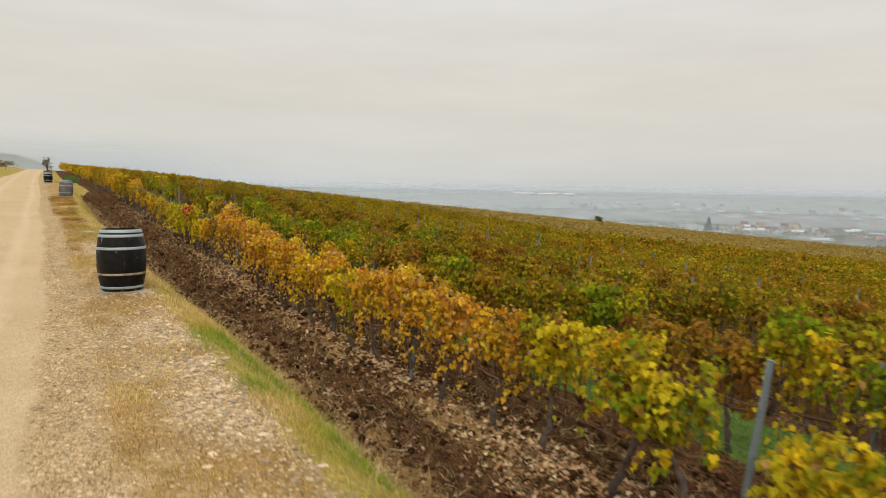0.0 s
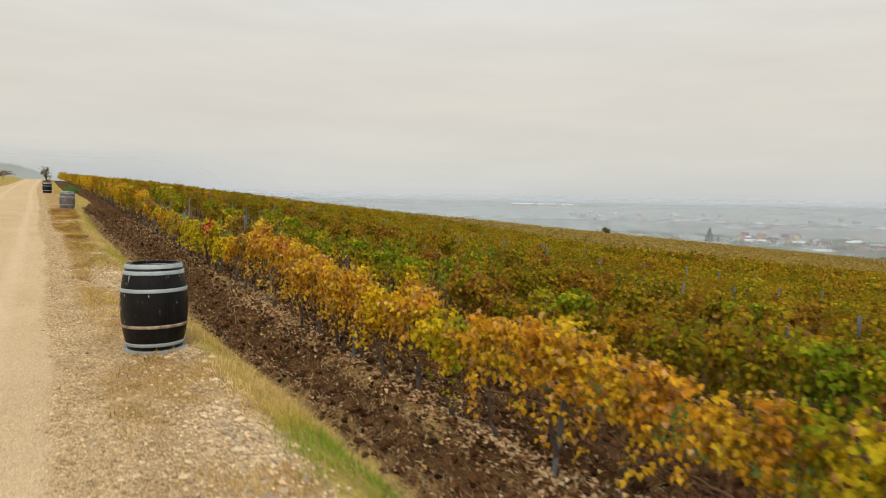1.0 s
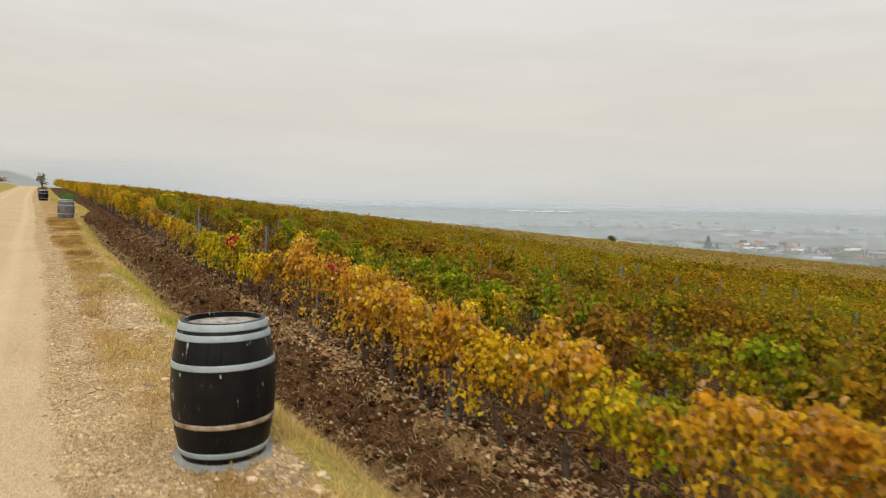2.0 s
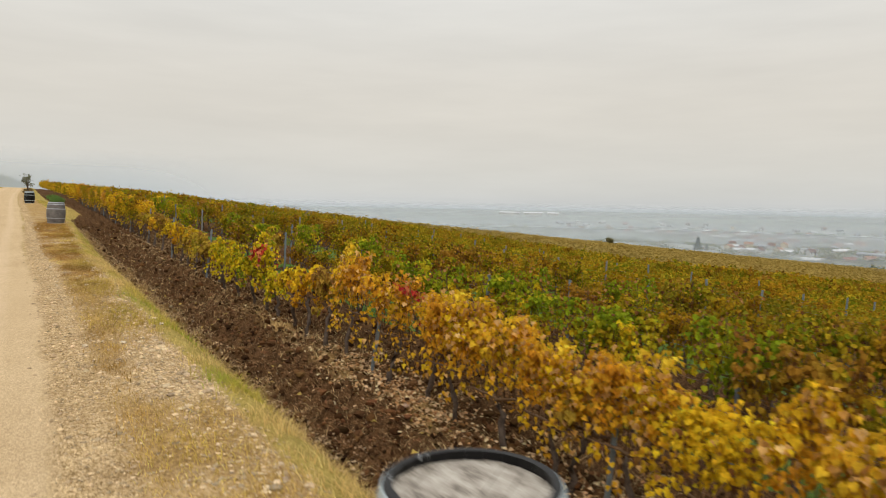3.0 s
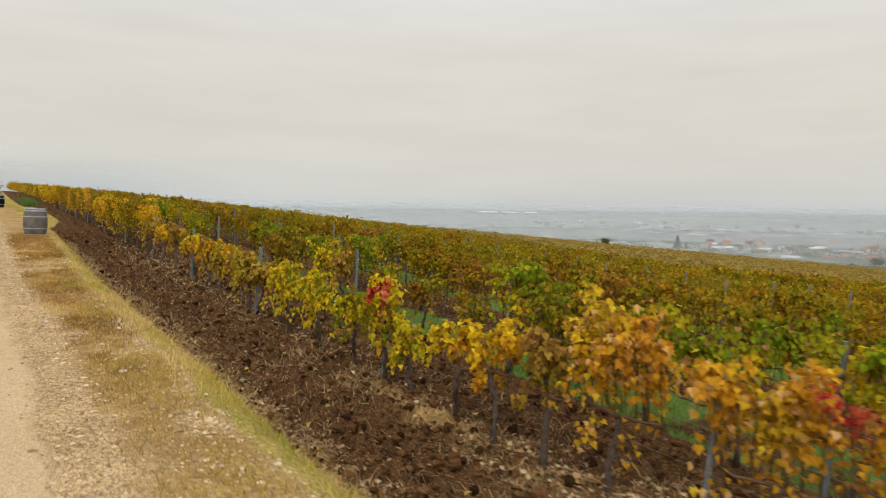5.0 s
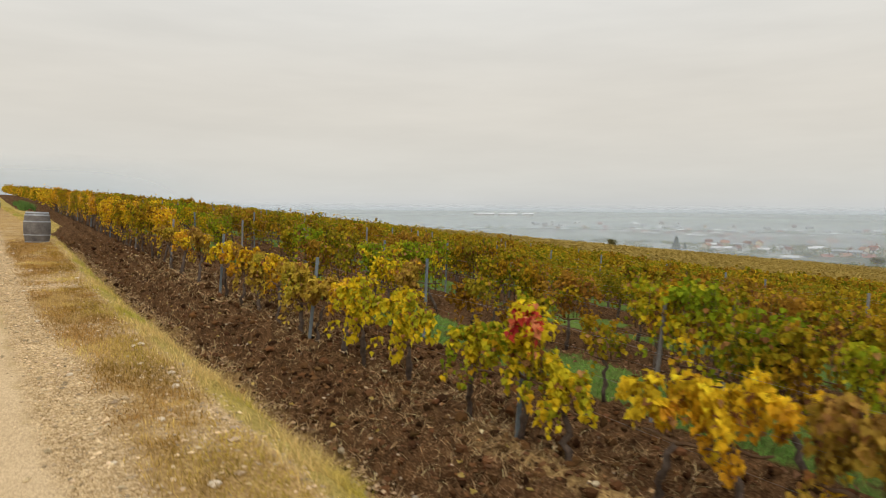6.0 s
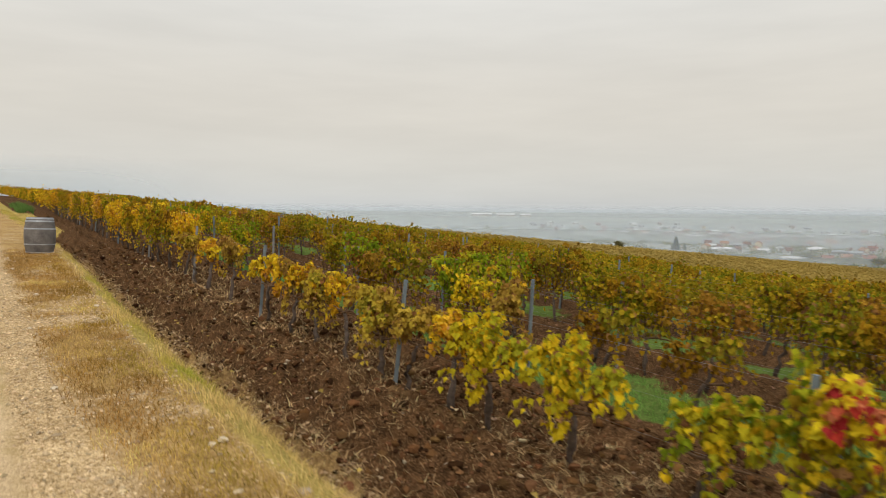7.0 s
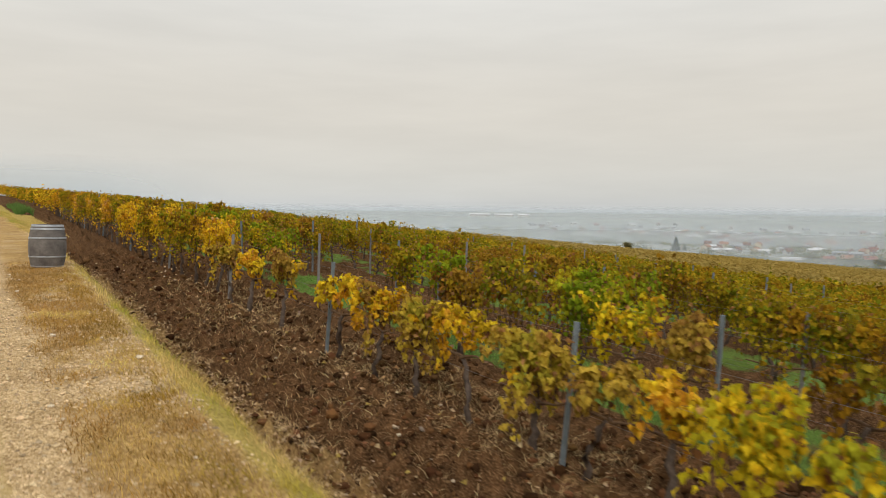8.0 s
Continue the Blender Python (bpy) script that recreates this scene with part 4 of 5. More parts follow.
x, y = scatter(13000, 2.3, 6.6, 2.0, 48, in_soil)
lumps("soil_clods", x, y, np.minimum(rng.gamma(2.0, 0.016, len(x)) + 0.018, 0.075), 0.75, greys(len(x), (0.098, 0.048, 0.02), 0.75), M_CLOD, "dark brown clods of freshly ploughed soil", "soil")
x, y = scatter(34000, 2.3, 6.6, 2.0, 48, in_soil)
lumps("soil_clods", x, y, np.minimum(rng.gamma(2.0, 0.009, len(x)) + 0.012, 0.034), 0.8, greys(len(x), (0.118, 0.06, 0.027), 0.8), M_CLOD, "small crumbling clods of freshly ploughed soil", "soil", chip=True)
x, y = scatter(15000, 2.3, 5.4, 2.0, 30, in_soil)
lumps("soil_crumbs", x, y, rng.gamma(2.0, 0.004, len(x)) + 0.006, 0.8, greys(len(x), (0.17, 0.09, 0.044), 0.7), M_CLOD, "fine dark crumbs of ploughed soil", "soil", chip=True)
x, y = scatter(1900, 2.3, 5.6, 2.0, 48, lambda x, y: 0.8 + 0 * x)
lumps("field_stones", x, y, rng.gamma(2.0, 0.005, len(x)) + 0.007, 0.7, greys(len(x), (0.40, 0.31, 0.21), 0.4), M_STONE, "small pale stones in the ploughed strip", "stones")


def big_stone(x, y, r):
    bm = bmesh.new()
    bmesh.ops.create_icosphere(bm, subdivisions=2, radius=r)
    for v in bm.verts:
        v.co *= 0.8 + 0.45 * noise.noise(v.co * (2.2 / r) + Vector((x * 9, y * 9, 0)))
        v.co.z *= 0.6
    me = bpy.data.meshes.new("stone")
    bm.to_mesh(me)
    bm.free()
    me.materials.append(M_PALE)
    ob = new("stone", me)
    ob.location = (x, y, float(surface(x, y)) + r * 0.25)
    tagged(ob, "pale limestone lump lying in the dry verge grass", "stone", "stones on the verge")


M_PALE = simple("pale_limestone", ((0.3, (0.50, 0.40, 0.27)), (0.7, (0.74, 0.62, 0.45))), 14, 0.9, relief=0.006, fine=90)
for k in range(46):
    yy = rng.uniform(18, 40)
    ex, cx = float(edge_x(yy)), float(crest_x(yy))
    big_stone(rng.uniform(ex + 0.15, cx + 0.1), yy, 0.014 + 0.034 * rng.random() ** 2)


def blades(name, x, y, h, w, tone, mat, label, category, droop=0.5):
    """Grass blades, each bent once, all in one mesh."""
    n = len(x)
    z = surface(x, y) - 0.01
    a = rng.uniform(0, 2 * np.pi, n)
    side = np.c_[np.cos(a), np.sin(a), np.zeros(n)]
    b = rng.uniform(0, 2 * np.pi, n)
    d = np.c_[np.cos(b), np.sin(b), np.zeros(n)] * (droop * rng.uniform(0.1, 1.5, n))[:, None]
    o = np.c_[x, y, z]
    up = np.array((0, 0, 1.0))
    mid = o + h[:, None] * (0.55 * up + 0.28 * d)
    tip = o + h[:, None] * (0.88 * up + 0.95 * d)
    w = w[:, None] * side * 0.5
    pos = np.stack([o - w, o + w, mid + w * 0.8, mid - w * 0.8, tip], 1)
    faces = (np.arange(n)[:, None, None] * 5 + np.array([(0, 1, 2), (0, 2, 3), (3, 2, 4)])[None]).reshape(-1, 3)
    me = mesh_from(name, pos.reshape(-1, 3), faces, [("tone", np.repeat(tone, 5, 0))])
    me.materials.append(mat)
    return tagged(new(name, me), label, category, kind="stuff")


STRAW, OLIVE, LUSH = (0.70, 0.52, 0.22), (0.52, 0.43, 0.09), (0.27, 0.37, 0.05)


def grass_tones(x, y, lush):
    g = np.clip(lush, 0, 1)[:, None]
    t = np.where(g < 0.5, np.array(STRAW) * (1 - 2 * g) + np.array(OLIVE) * 2 * g, np.array(OLIVE) * (2 - 2 * g) + np.array(LUSH) * (2 * g - 1))
    return np.clip(t * rng.uniform(0.65, 1.3, (len(x), 1)), 0, 0.8)


x, y = scatter(560000, 1.0, 4.0, 2.5, 74, lambda x, y: zones(x, y)["z_bank"] * np.clip(0.75 - 0.012 * y, 0.2, 1) * np.clip(0.55 + 3.0 * fbm(x, y, 1.6, 3, 63), 0.12, 1) * (1 - 0.6 * sstep((x - crest_x(y)) / (foot_x(y) - crest_x(y)), 0.55, 0.85)))
rel = (x - crest_x(y)) / (foot_x(y) - crest_x(y))
lush = 0.32 + 0.1 * sstep(y, 14, 9) + 3.2 * fbm(x, y, 0.75, 3, 61) - 0.55 * np.abs(rel - 0.55) + 0.1 + 0.12 * sstep(y, 17, 12) - 0.4 * sstep(rel, 0.75, 0.95)
blades("bank_grass", x, y, rng.uniform(0.04, 0.085, len(x)) * (1 + 1.2 * vnoise(x * 2.2, y * 2.2, 65)), rng.uniform(0.004, 0.008, len(x)), grass_tones(x, y, lush), M_GRASS, "yellowing and green grass on the roadside bank", "grass", 0.9)
x, y = scatter(310000, 0.0, 2.6, 2.5, 42, lambda x, y: np.clip(zones(x, y)["z_dry"] * 1.3 - 0.25, 0, 1) * (1 - zones(x, y)["z_road"]) * (1 - zones(x, y)["z_bank"]) * np.clip(0.55 + 0.3 * sstep(y, 18, 24) - 0.4 * sstep(y, 32, 42), 0.2, 1))
blades("dry_grass", x, y, rng.uniform(0.025, 0.085, len(x)), rng.uniform(0.003, 0.007, len(x)), np.clip(grass_tones(x, y, 0.05 + 0.8 * fbm(x, y, 0.9, 2, 64) + 0.34 * sstep((x - edge_x(y)) / (crest_x(y) - edge_x(y)), 0.35, 0.9) * sstep(y, 13, 20)) * (np.array((0.94, 0.89, 0.78)) - (np.array((0.14, 0.21, 0.22)) + 0.26 * sstep(y, 14, 19)[:, None]) * sstep(fbm(x, y, 0.8, 3, 69) + 0.5 * fbm(x, y, 4.0, 2, 70), -0.16, 0.1)[:, None]) * (0.86 + 0.36 * sstep(fbm(x, y, 1.1, 3, 67), -0.16, 0.16))[:, None] * np.where(rng.random((len(x), 1)) < 0.2, 0.6, 1.0) * (1 + np.array((0.04, 0.03, 0.02)) * sstep(y, 21, 27)[:, None]), 0, 0.75), M_GRASS, "short dry brown grass between the gravel", "grass", 1.0)
x, y = scatter(5000, 2.9, 3.8, 74, 84, lambda x, y: np.clip(0.6 + 2 * fbm(x, y, 0.5, 2, 86), 0, 1) * sstep(x, foot_x(y) - 0.5, foot_x(y)))
blades("weeds", x, y, rng.uniform(0.2, 0.6, len(x)), rng.uniform(0.01, 0.03, len(x)), np.clip(np.array((0.12, 0.21, 0.055)) * rng.uniform(0.6, 1.5, (len(x), 1)), 0, 0.6), M_GRASS, "lush green weeds at the end of the ploughed strip", "grass", 0.6)
x, y = scatter(70000, 6.7, 9.4, 3, 46, lambda x, y: zones(x, y)["z_cover"] * 0.75)
t = np.clip(np.array((0.16, 0.32, 0.07)) * rng.uniform(0.4, 1.6, (len(x), 1)), 0, 0.6)
blades("cover_crop", x, y, rng.uniform(0.04, 0.10, len(x)), rng.uniform(0.006, 0.011, len(x)), t, M_GRASS, "bright green cover crop between two vine rows", "grass", 0.9)
x, y = scatter(260000, 2.0, 5.8, 2.5, 42, lambda x, y: np.clip(0.13 + 0.1 * sstep(y, 22, 27) + 0.75 * sstep(x, 3.4, 4.3) * (0.75 + 0.25 * sstep(y, 28, 20)) + 0.8 * sstep(x, foot_x(y) + 0.7, foot_x(y) + 0.3) * sstep(x, foot_x(y) - 0.5, foot_x(y) - 0.2), 0, 1) * np.clip(0.35 + 1.5 * fbm(x, y, 1.3, 2, 81), 0.05, 1))
blades("straw", x, y, rng.uniform(0.04, 0.11, len(x)), rng.uniform(0.005, 0.010, len(x)), np.clip(np.array((0.60, 0.42, 0.225)) * rng.uniform(0.2, 1.6, (len(x), 1)), 0, 0.75), M_GRASS, "dead stalks and straw in the ploughed soil", "straw", 2.2)


def litter(count, x0, x1, y0, y1, weight, size, tint, label):
    x, y = scatter(count, x0, x1, y0, y1, weight)
    n = len(x)
    c = np.c_[x, y, surface(x, y) + rng.uniform(0.02, 0.06, n)]
    hang = np.c_[rng.normal(0, 1, n), rng.normal(0, 1, n), rng.normal(0, 0.25, n)]
    face = np.c_[rng.normal(0, 0.35, n), rng.normal(0, 0.35, n), np.ones(n)]
    tone = np.clip(np.array(tint)[rng.integers(0, len(tint), n)] * rng.uniform(0.7, 1.2, (n, 1)), 0, 0.8)
    tagged(new("fallen_leaves", leaf_mesh("fallen_leaves", c, hang, face, rng.uniform(0.7, 1.3, n) * size, tone, M_LITTER, 0, 0.6)), label, "leaves", kind="stuff")


litter(105000, 3.3, 6.3, 2, 46, lambda x, y: np.exp(-((x - 4.65) / 0.48) ** 2) * np.clip((0.9 - 0.025 * y + 1.8 * fbm(x, y, 0.5, 3, 71)) * sstep(y, 23, 17), 0.02, 1), 0.062, ((0.80, 0.58, 0.36), (0.70, 0.46, 0.25), (0.46, 0.26, 0.12), (0.80, 0.60, 0.38)), "pale tan fallen vine leaves under the first row")
litter(30000, 1.9, 3.7, 2, 44, lambda x, y: np.exp(-((x - foot_x(y) - 0.22) / 0.2) ** 2) * 0.9, 0.045, ((0.60, 0.46, 0.30), (0.46, 0.33, 0.20), (0.30, 0.20, 0.12)), "dead leaves and stalks at the foot of the bank")
litter(700, 2.6, 4.6, 2, 46, lambda x, y: 0.5 + 0 * x, 0.07, ((0.55, 0.42, 0.12), (0.48, 0.36, 0.2)), "single yellow fallen leaves on the dark soil")
litter(5000, 6.6, 12.5, 4, 46, lambda x, y: 0.5 * (1 - zones(x, y)["z_cover"]), 0.08, ((0.33, 0.2, 0.13), (0.25, 0.14, 0.08)), "brown fallen leaves between the rows")


# ---------------------------------------------------------------- trees, town and distance
VIEW_X, VIEW_Y = 0.2, 25.0


def spot(heading, dist):
    """A place on the land, by compass heading from the track and distance."""
    a = radians(1.018 * heading - 0.9)
    x, y = VIEW_X + dist * math.sin(a), VIEW_Y + dist * math.cos(a)
    return x, y, float(land(x, y))


def broad_tree(name, x, y, z, height, width, kind_tones, label, leaves=500, leaf=0.12, mat=None, low=0.18):
    """A small tree: forked trunk, limbs, and a loose crown of leaves in uneven clumps."""
    top = new(name)
    bm = bmesh.new()
    fork = height * 0.35
    tube(bm, [(0, 0, -0.1), (0.02 * height, 0, fork * 0.5), (0, 0.02 * height, fork)], [0.035 * height, 0.03 * height, 0.025 * height], 7)
    ends = []
    for k in range(7):
        a = 2 * math.pi * k / 7 + rng.normal(0, 0.3)
        e = np.array((math.cos(a) * width * rng.uniform(0.15, 0.38), math.sin(a) * width * rng.uniform(0.15, 0.38), height * rng.uniform(0.55, 0.92)))
        tube(bm, [(0, 0, fork * 0.9), tuple(e * np.array((0.4, 0.4, 0.65))), tuple(e)], [0.018 * height, 0.012 * height, 0.004 * height], 5)
        ends.append(e)
    part("trunk", bm, M_BARK, top)
    c = np.array(ends)[rng.integers(0, 7, leaves)] + rng.normal(0, 1, (leaves, 3)) * np.array((0.15 * width, 0.15 * width, 0.11 * height))
    c[:, 2] = np.clip(c[:, 2], low * height, height)
    t = np.clip(np.array(kind_tones)[rng.integers(0, len(kind_tones), leaves)] * rng.uniform(0.7, 1.25, (leaves, 1)), 0, 0.7)
    part("crown", leaf_mesh("crown", c, rng.normal(0, 1, (leaves, 3)), rng.normal(0, 1, (leaves, 3)) + np.array((0, 0, 0.6)), rng.uniform(0.7, 1.3, leaves) * leaf, t, mat or M_LEAF, False), None, top)
    top.location = (x, y, z)
    return tagged(top, label, "tree")


def conifer(x, y, z, height, label):
    top = new("conifer")
    bm = bmesh.new()
    tube(bm, [(0, 0, -0.2), (0, 0, height * 0.95)], [0.03 * height, 0.005 * height], 7)
    part("trunk", bm, M_BARK, top)
    n = 1400
    h = rng.beta(1.0, 1.7, n)
    r = 0.34 * height * (1.02 - h) * np.sqrt(rng.uniform(0.05, 1, n)) * (0.8 + 0.3 * np.sin(h * 40))
    a = rng.uniform(0, 2 * np.pi, n)
    c = np.c_[r * np.cos(a), r * np.sin(a), height * (0.06 + 0.94 * h)]
    t = np.array((0.035, 0.055, 0.035)) * rng.uniform(0.6, 1.4, (n, 1))
    hang = np.c_[np.cos(a), np.sin(a), np.full(n, -0.5)] + rng.normal(0, 0.2, (n, 3))
    part("crown", leaf_mesh("crown", c, hang, np.c_[rng.normal(0, 0.3, (n, 2)), np.ones(n)], rng.uniform(0.06, 0.1, n) * height, t, M_NEEDLE, False), None, top)
    top.location = (x, y, z)
    return tagged(top, label, "tree")


AUTUMN = ((0.14, 0.14, 0.06), (0.22, 0.17, 0.07), (0.12, 0.13, 0.06))
x, y = 1.42, 86.0
broad_tree("roadside_tree", x, y, float(land(x, y)), 2.15, 0.85, ((0.10, 0.11, 0.05), (0.15, 0.14, 0.07)), "small slim leafy tree beside the track", 260, 0.13, None, 0.5)
for x, y, h, w in ((1.7, 100.0, 0.5, 0.9), (-4.4, 96.0, 1.3, 2.6), (-5.0, 104.0, 1.5, 3.0), (-3.4, 116.0, 1.2, 2.4)):
    broad_tree("shrub", x, y, float(land(x, y)), h, w, ((0.20, 0.14, 0.07), (0.25, 0.18, 0.08), (0.14, 0.12, 0.06)), "brown autumn shrub on the track verge", 300, 0.18)
x, y = 116.75, 114.0
broad_tree("field_tree", x, y, float(land(x, y)), 2.5, 1.9, ((0.13, 0.13, 0.06), (0.18, 0.16, 0.075)), "lone dark round tree among the vines", 420, 0.3)
for hd, d, h, w in ((47.0, 240, 5.5, 5.0), (45.2, 250, 3.0, 6.0), (49.6, 262, 3.2, 7.0), (43.6, 236, 2.6, 5), (35.5, 160, 2.4, 2.4), (34.4, 150, 2.0, 2.0), (66.1, 496, 6.5, 8), (68.9, 500, 5.5, 6), (70.5, 470, 6, 8)):
    x, y, z = spot(hd, d)
    broad_tree("field_tree", x, y, z, h, w, AUTUMN, "hazy autumn tree at the edge of the vineyard", 650, 0.09 * w)
for x, y, h, lab in ((500.0, 355.0, 12.0, "dark pointed conifer at the foot of the hill"), (507.0, 351.0, 5.5, "small dark conifer at the foot of the hill")):
    conifer(x, y, float(land(x, y)), h, lab)


def house_kit(w, l, h, rise, wall, roof, chimney):
    top = new("house")
    bm = bmesh.new()
    box(bm, 0, 0, h / 2 - 1, w, l, h + 2)
    for s in (-1, 1):
        bm.faces.new([bm.verts.new(p) for p in ((-w / 2, s * l / 2, h), (w / 2, s * l / 2, h), (0, s * l / 2, h + rise))][:: -s])
    part("wall", bm, wall, top)
    bm = bmesh.new()
    for s in (-1, 1):
        o, t = w / 2 + 0.5, 0.25
        dz = rise * 0.5 / (w / 2)
        q = [(s * o, -l / 2 - 0.4, h - dz), (s * o, l / 2 + 0.4, h - dz), (0, l / 2 + 0.4, h + rise), (0, -l / 2 - 0.4, h + rise)]
        lo, hi = [bm.verts.new(p) for p in q], [bm.verts.new((p[0], p[1], p[2] + t)) for p in q]
        bm.faces.new(lo)
        bm.faces.new(hi[::-1])
        for k in range(4):
            bm.faces.new((lo[k], hi[k], hi[(k + 1) % 4], lo[(k + 1) % 4]))
    bmesh.ops.recalc_face_normals(bm, faces=bm.faces)
    rf = part("roof", bm, roof, top)
    if chimney:
        bm = bmesh.new()
        box(bm, w * 0.15, l * 0.2, h + rise + 0.3, 0.6, 0.6, 1.8)
        part("chimney", bm, M_ROOF[2], rf)
    for sx in (-1, 1):
        for k in range(max(2, int(l / 3.2))):
            yy = -l / 2 + l * (k + 0.5) / max(2, int(l / 3.2))
            bm = bmesh.new()
            box(bm, sx * (w / 2 + 0.01), yy, h * 0.55, 0.08, 1.1, 1.3)
            part("window", bm, M_PANE, top)
    return top


def set_house(top, x, y, z, turn, label):
    top.matrix_basis = Matrix.Translation((x, y, z)) @ Euler((0, 0, turn)).to_matrix().to_4x4()
    return tagged(top, label, "house", "houses of the town")


hall = house_kit(8, 14.5, 1.9, 1.1, M_HOUSEWALL[0], M_ROOF[4], False)
x, y, z = spot(65.0, 512)
set_house(hall, x, y, z, radians(-65 - 80), "long low hall with a white sheet roof")
for hd, d, w, l, roof, wall in ((67.3, 520, 7, 8, 0, 0), (68.5, 545, 7, 8, 1, 2), (69.9, 540, 7, 9, 0, 0), (71.5, 560, 7, 8, 1, 1)):
    x, y, z = spot(hd, d)
    set_house(house_kit(w * 0.85, l * 0.85, 2.3, 2.0, M_HOUSEWALL[wall], M_ROOF[roof], True), x, y, z, radians(-hd - 75), "house with a tiled roof at the edge of town")
HOUSES = [(house_kit(*(v * 0.62 if isinstance(v, (int, float)) and not isinstance(v, bool) else v for v in a)), lab) for a, lab in (((8, 11, 4.5, 3, M_HOUSEWALL[0], M_ROOF[0], True), "white house with a red tiled roof in the hazy valley"),
                                             ((9, 12, 5.5, 3, M_HOUSEWALL[1], M_ROOF[1], True), "cream house with an orange tiled roof in the hazy valley"),
                                             ((8, 10, 5.0, 3.4, M_HOUSEWALL[0], M_ROOF[2], True), "white house with a brown roof in the hazy valley"),
                                             ((10, 16, 4.5, 1.6, M_HOUSEWALL[3], M_ROOF[3], False), "shed with a pale grey sheet roof in the hazy valley"),
                                             ((10, 14, 4.5, 1.8, M_HOUSEWALL[0], M_ROOF[4], False), "building with a bright white roof in the hazy valley"))]
stood = set()
for k in range(190):
    hd = rng.uniform(52, 86) if k % 4 else rng.uniform(44, 60)
    d = 10 ** rng.uniform(math.log10(720), math.log10(1200)) if hd > 57 else rng.uniform(900, 1250)
    i = int(rng.choice(5, p=(0.08, 0.07, 0.15, 0.34, 0.36)))
    x, y, z = spot(hd, d)
    ob, lab = HOUSES[i]
    turn = rng.uniform(0, math.pi)
    if i in stood:
        ob = copy_thing(ob, Matrix.Identity(4))
    stood.add(i)
    set_house(ob, x, y, z, turn, lab)
for k in range(70):
    i = int(rng.choice(5, p=(0.15, 0.12, 0.2, 0.27, 0.26)))
    x, y, z = spot(rng.uniform(58.5, 76), rng.uniform(560, 800))
    set_house(copy_thing(HOUSES[i][0], Matrix.Identity(4)), x, y, z, rng.uniform(0, math.pi), HOUSES[i][1])
for hd0, hd1 in ((39.2, 41.0), (41.35, 43.0), (43.4, 44.4)):
    d = 1590
    hd = (hd0 + hd1) / 2
    x, y, z = spot(hd, d)
    g = house_kit(14, 2 * d * math.tan(radians(hd1 - hd0) / 2), 4.5, 2, M_HOUSEWALL[0], M_ROOF[4], False)
    g.name = "greenhouse"
    set_house(g, x, y, z, radians(-hd - 90), "long white greenhouse roof far out on the plain")
    tagged(g, category="greenhouse", group="greenhouses on the plain")

# woods and gardens of the valley
C, S = [], []
for k in range(1300):
    hd, d = rng.uniform(36, 90), 10 ** rng.uniform(math.log10(480), math.log10(1100))
    if hd < 52 and d < 620 or (hd < 57 and d < 540):
        continue
    x, y, z = spot(hd, d)
    h, m = rng.uniform(2.5, 5.5), 40
    c = rng.normal(0, 1, (m, 3)) * np.array((0.7 * h, 0.7 * h, 0.16 * h)) + np.array((x, y, z + 0.36 * h))
    C.append(c)
    S.append(np.full(m, 0.3 * h))
for k in range(170):
    hd = rng.uniform(54.0, 73)
    x, y, z = spot(hd, 420 + rng.normal(0, 3))
    h, m = rng.uniform(2.2, 4.5), 24
    C.append(rng.normal(0, 1, (m, 3)) * np.array((0.5 * h, 0.5 * h, 0.24 * h)) + np.array((x, y, z + 0.45 * h)))
    S.append(np.full(m, 0.3 * h))
C, S = np.concatenate(C), np.concatenate(S)
n = len(C)
wood_tone = np.array(((0.15, 0.19, 0.11), (0.19, 0.22, 0.13), (0.27, 0.23, 0.13)))[rng.integers(0, 3, n)] * rng.uniform(0.7, 1.3, (n, 1))
tagged(new("valley_woods", leaf_mesh("valley_woods", C, rng.normal(0, 1, (n, 3)), rng.normal(0, 1, (n, 3)), S, wood_tone, M_NEEDLE, False)), "hazy dark gardens and woods between the houses of the valley", "woods", kind="stuff")


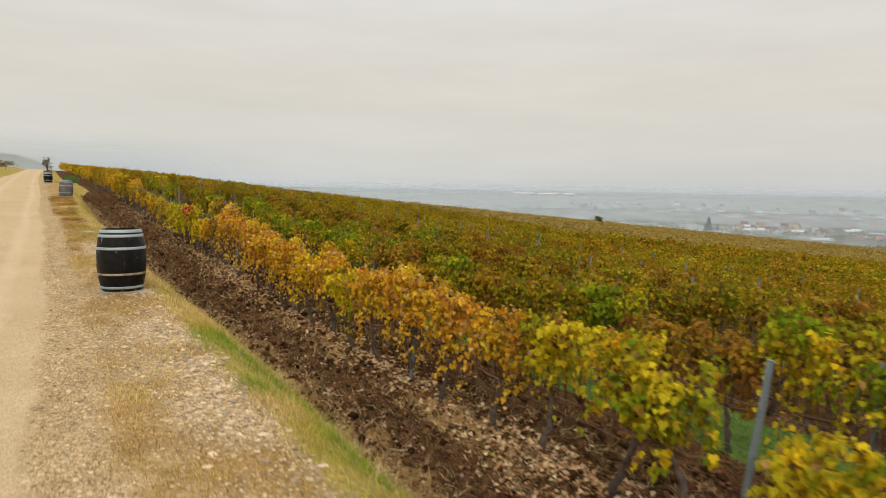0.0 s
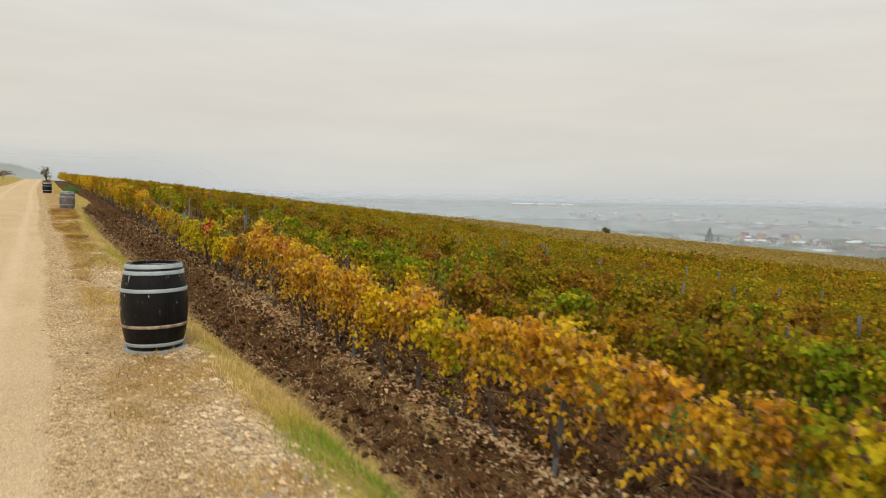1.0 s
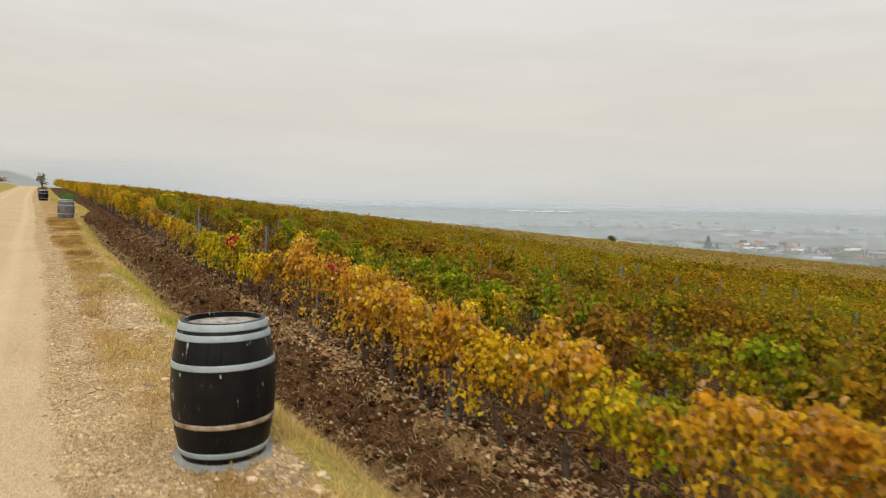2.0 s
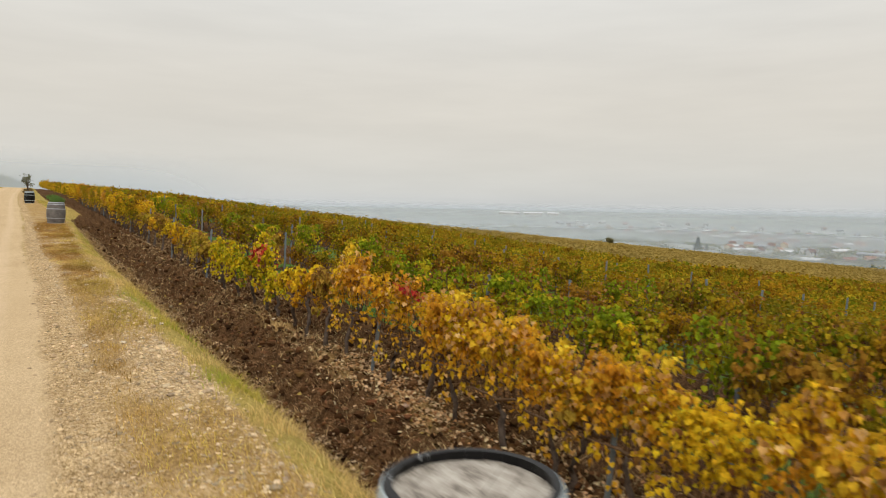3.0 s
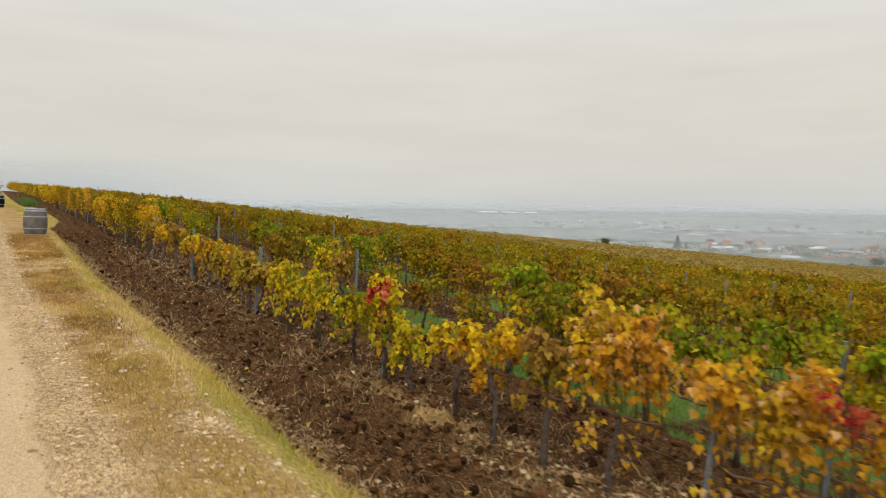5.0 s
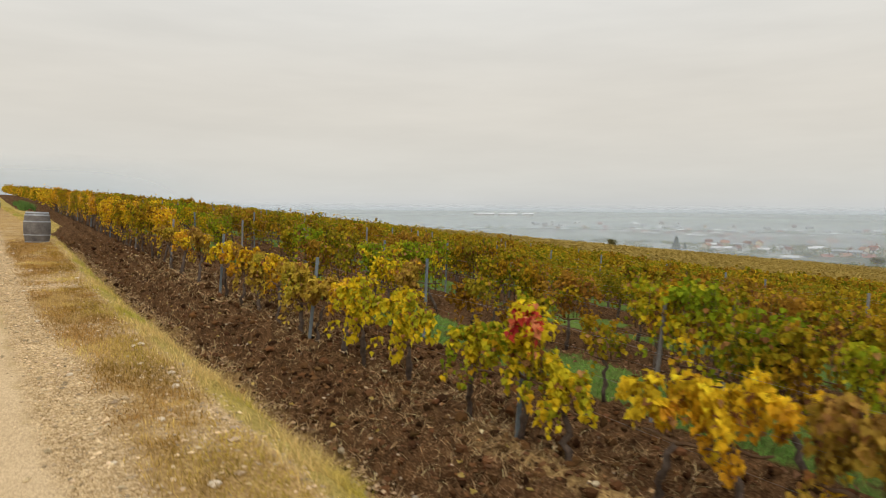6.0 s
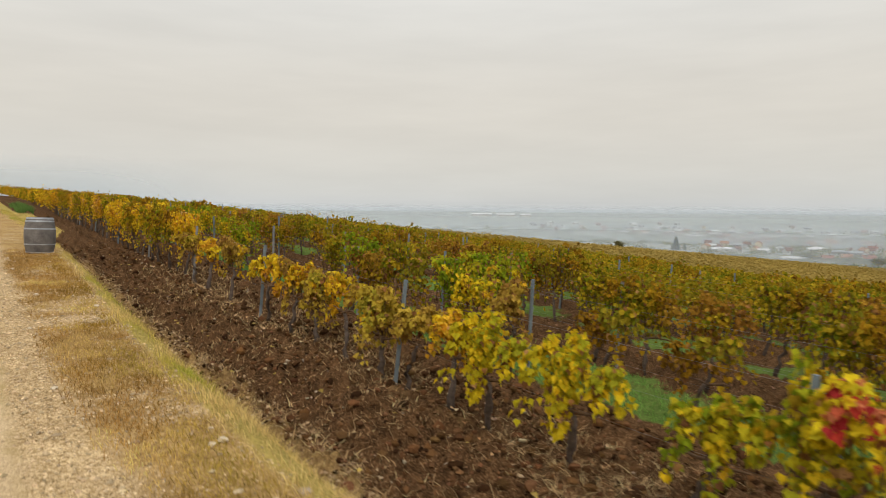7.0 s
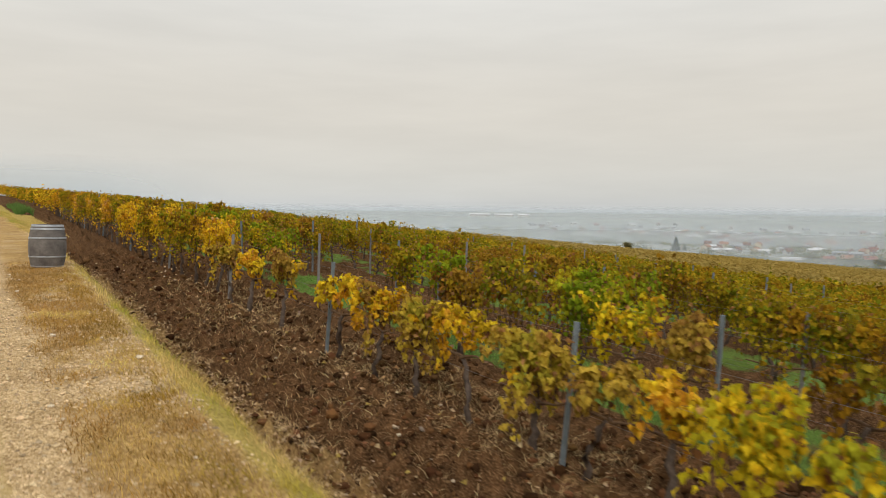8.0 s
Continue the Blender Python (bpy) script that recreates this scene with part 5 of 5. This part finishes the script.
def far_hills():
    """A wooded ridge beyond the end of the track."""
    hs = np.concatenate([np.linspace(-60, -4, 30, endpoint=False), np.linspace(-4, 8, 100, endpoint=False), np.linspace(8, 34, 30)])
    crest = np.interp(hs, [-60, -20, -4, -1.2, 0.0, 1.2, 3, 8, 12, 22, 34], [150, 130, 100, 88, 70, 40, 20, 14, -4, -20, -50]) + 12 * fbm(hs, hs * 0, 0.8, 3, 91) + 9 * fbm(hs, hs * 0, 5.0, 3, 95)
    rows = []
    for f, d in ((-0.6, 2300), (0.35, 2450), (0.8, 2600), (1.0, 2800), (0.7, 3100)):
        a = np.radians(hs)
        zz = np.where(f < 0, VALLEY_Z - 20, VALLEY_Z + (crest - VALLEY_Z) * f)
        rows.append(np.c_[d * np.sin(a), d * np.cos(a), zz])
    v = np.concatenate(rows)
    i = (np.arange(4)[:, None] * 160 + np.arange(159)[None]).ravel()
    me = mesh_from("distant_hills", v, np.c_[i, i + 1, i + 161, i + 160], (), True)
    me.materials.append(M_HILL)
    tagged(new("distant_hills", me), "hazy blue-grey wooded hills on the horizon", "hills", kind="structure")


far_hills()


def haze_sheet(radius, low, high, amount, h0, h1):
    """An added see-through sheet that stands in for distance haze, fading out upwards."""
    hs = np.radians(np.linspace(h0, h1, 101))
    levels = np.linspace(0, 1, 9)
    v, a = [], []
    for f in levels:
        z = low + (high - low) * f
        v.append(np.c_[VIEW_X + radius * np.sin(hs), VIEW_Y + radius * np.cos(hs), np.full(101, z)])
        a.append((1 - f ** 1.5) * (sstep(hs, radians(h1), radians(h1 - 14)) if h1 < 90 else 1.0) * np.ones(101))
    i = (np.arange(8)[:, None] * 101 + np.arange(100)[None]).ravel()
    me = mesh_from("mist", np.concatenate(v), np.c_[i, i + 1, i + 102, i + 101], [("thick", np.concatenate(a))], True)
    me.materials.append(haze_sheet_material("mist", amount))
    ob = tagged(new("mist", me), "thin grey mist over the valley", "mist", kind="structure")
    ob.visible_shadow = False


# nested sheets add up to the haze; the 2200 one pales the left hills
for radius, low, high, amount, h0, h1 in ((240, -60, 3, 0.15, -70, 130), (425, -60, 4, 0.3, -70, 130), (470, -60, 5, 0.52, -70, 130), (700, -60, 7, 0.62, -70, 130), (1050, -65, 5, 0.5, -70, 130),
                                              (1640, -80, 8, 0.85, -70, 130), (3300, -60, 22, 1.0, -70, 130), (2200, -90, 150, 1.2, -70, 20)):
    haze_sheet(radius, low, high, amount, h0, h1)
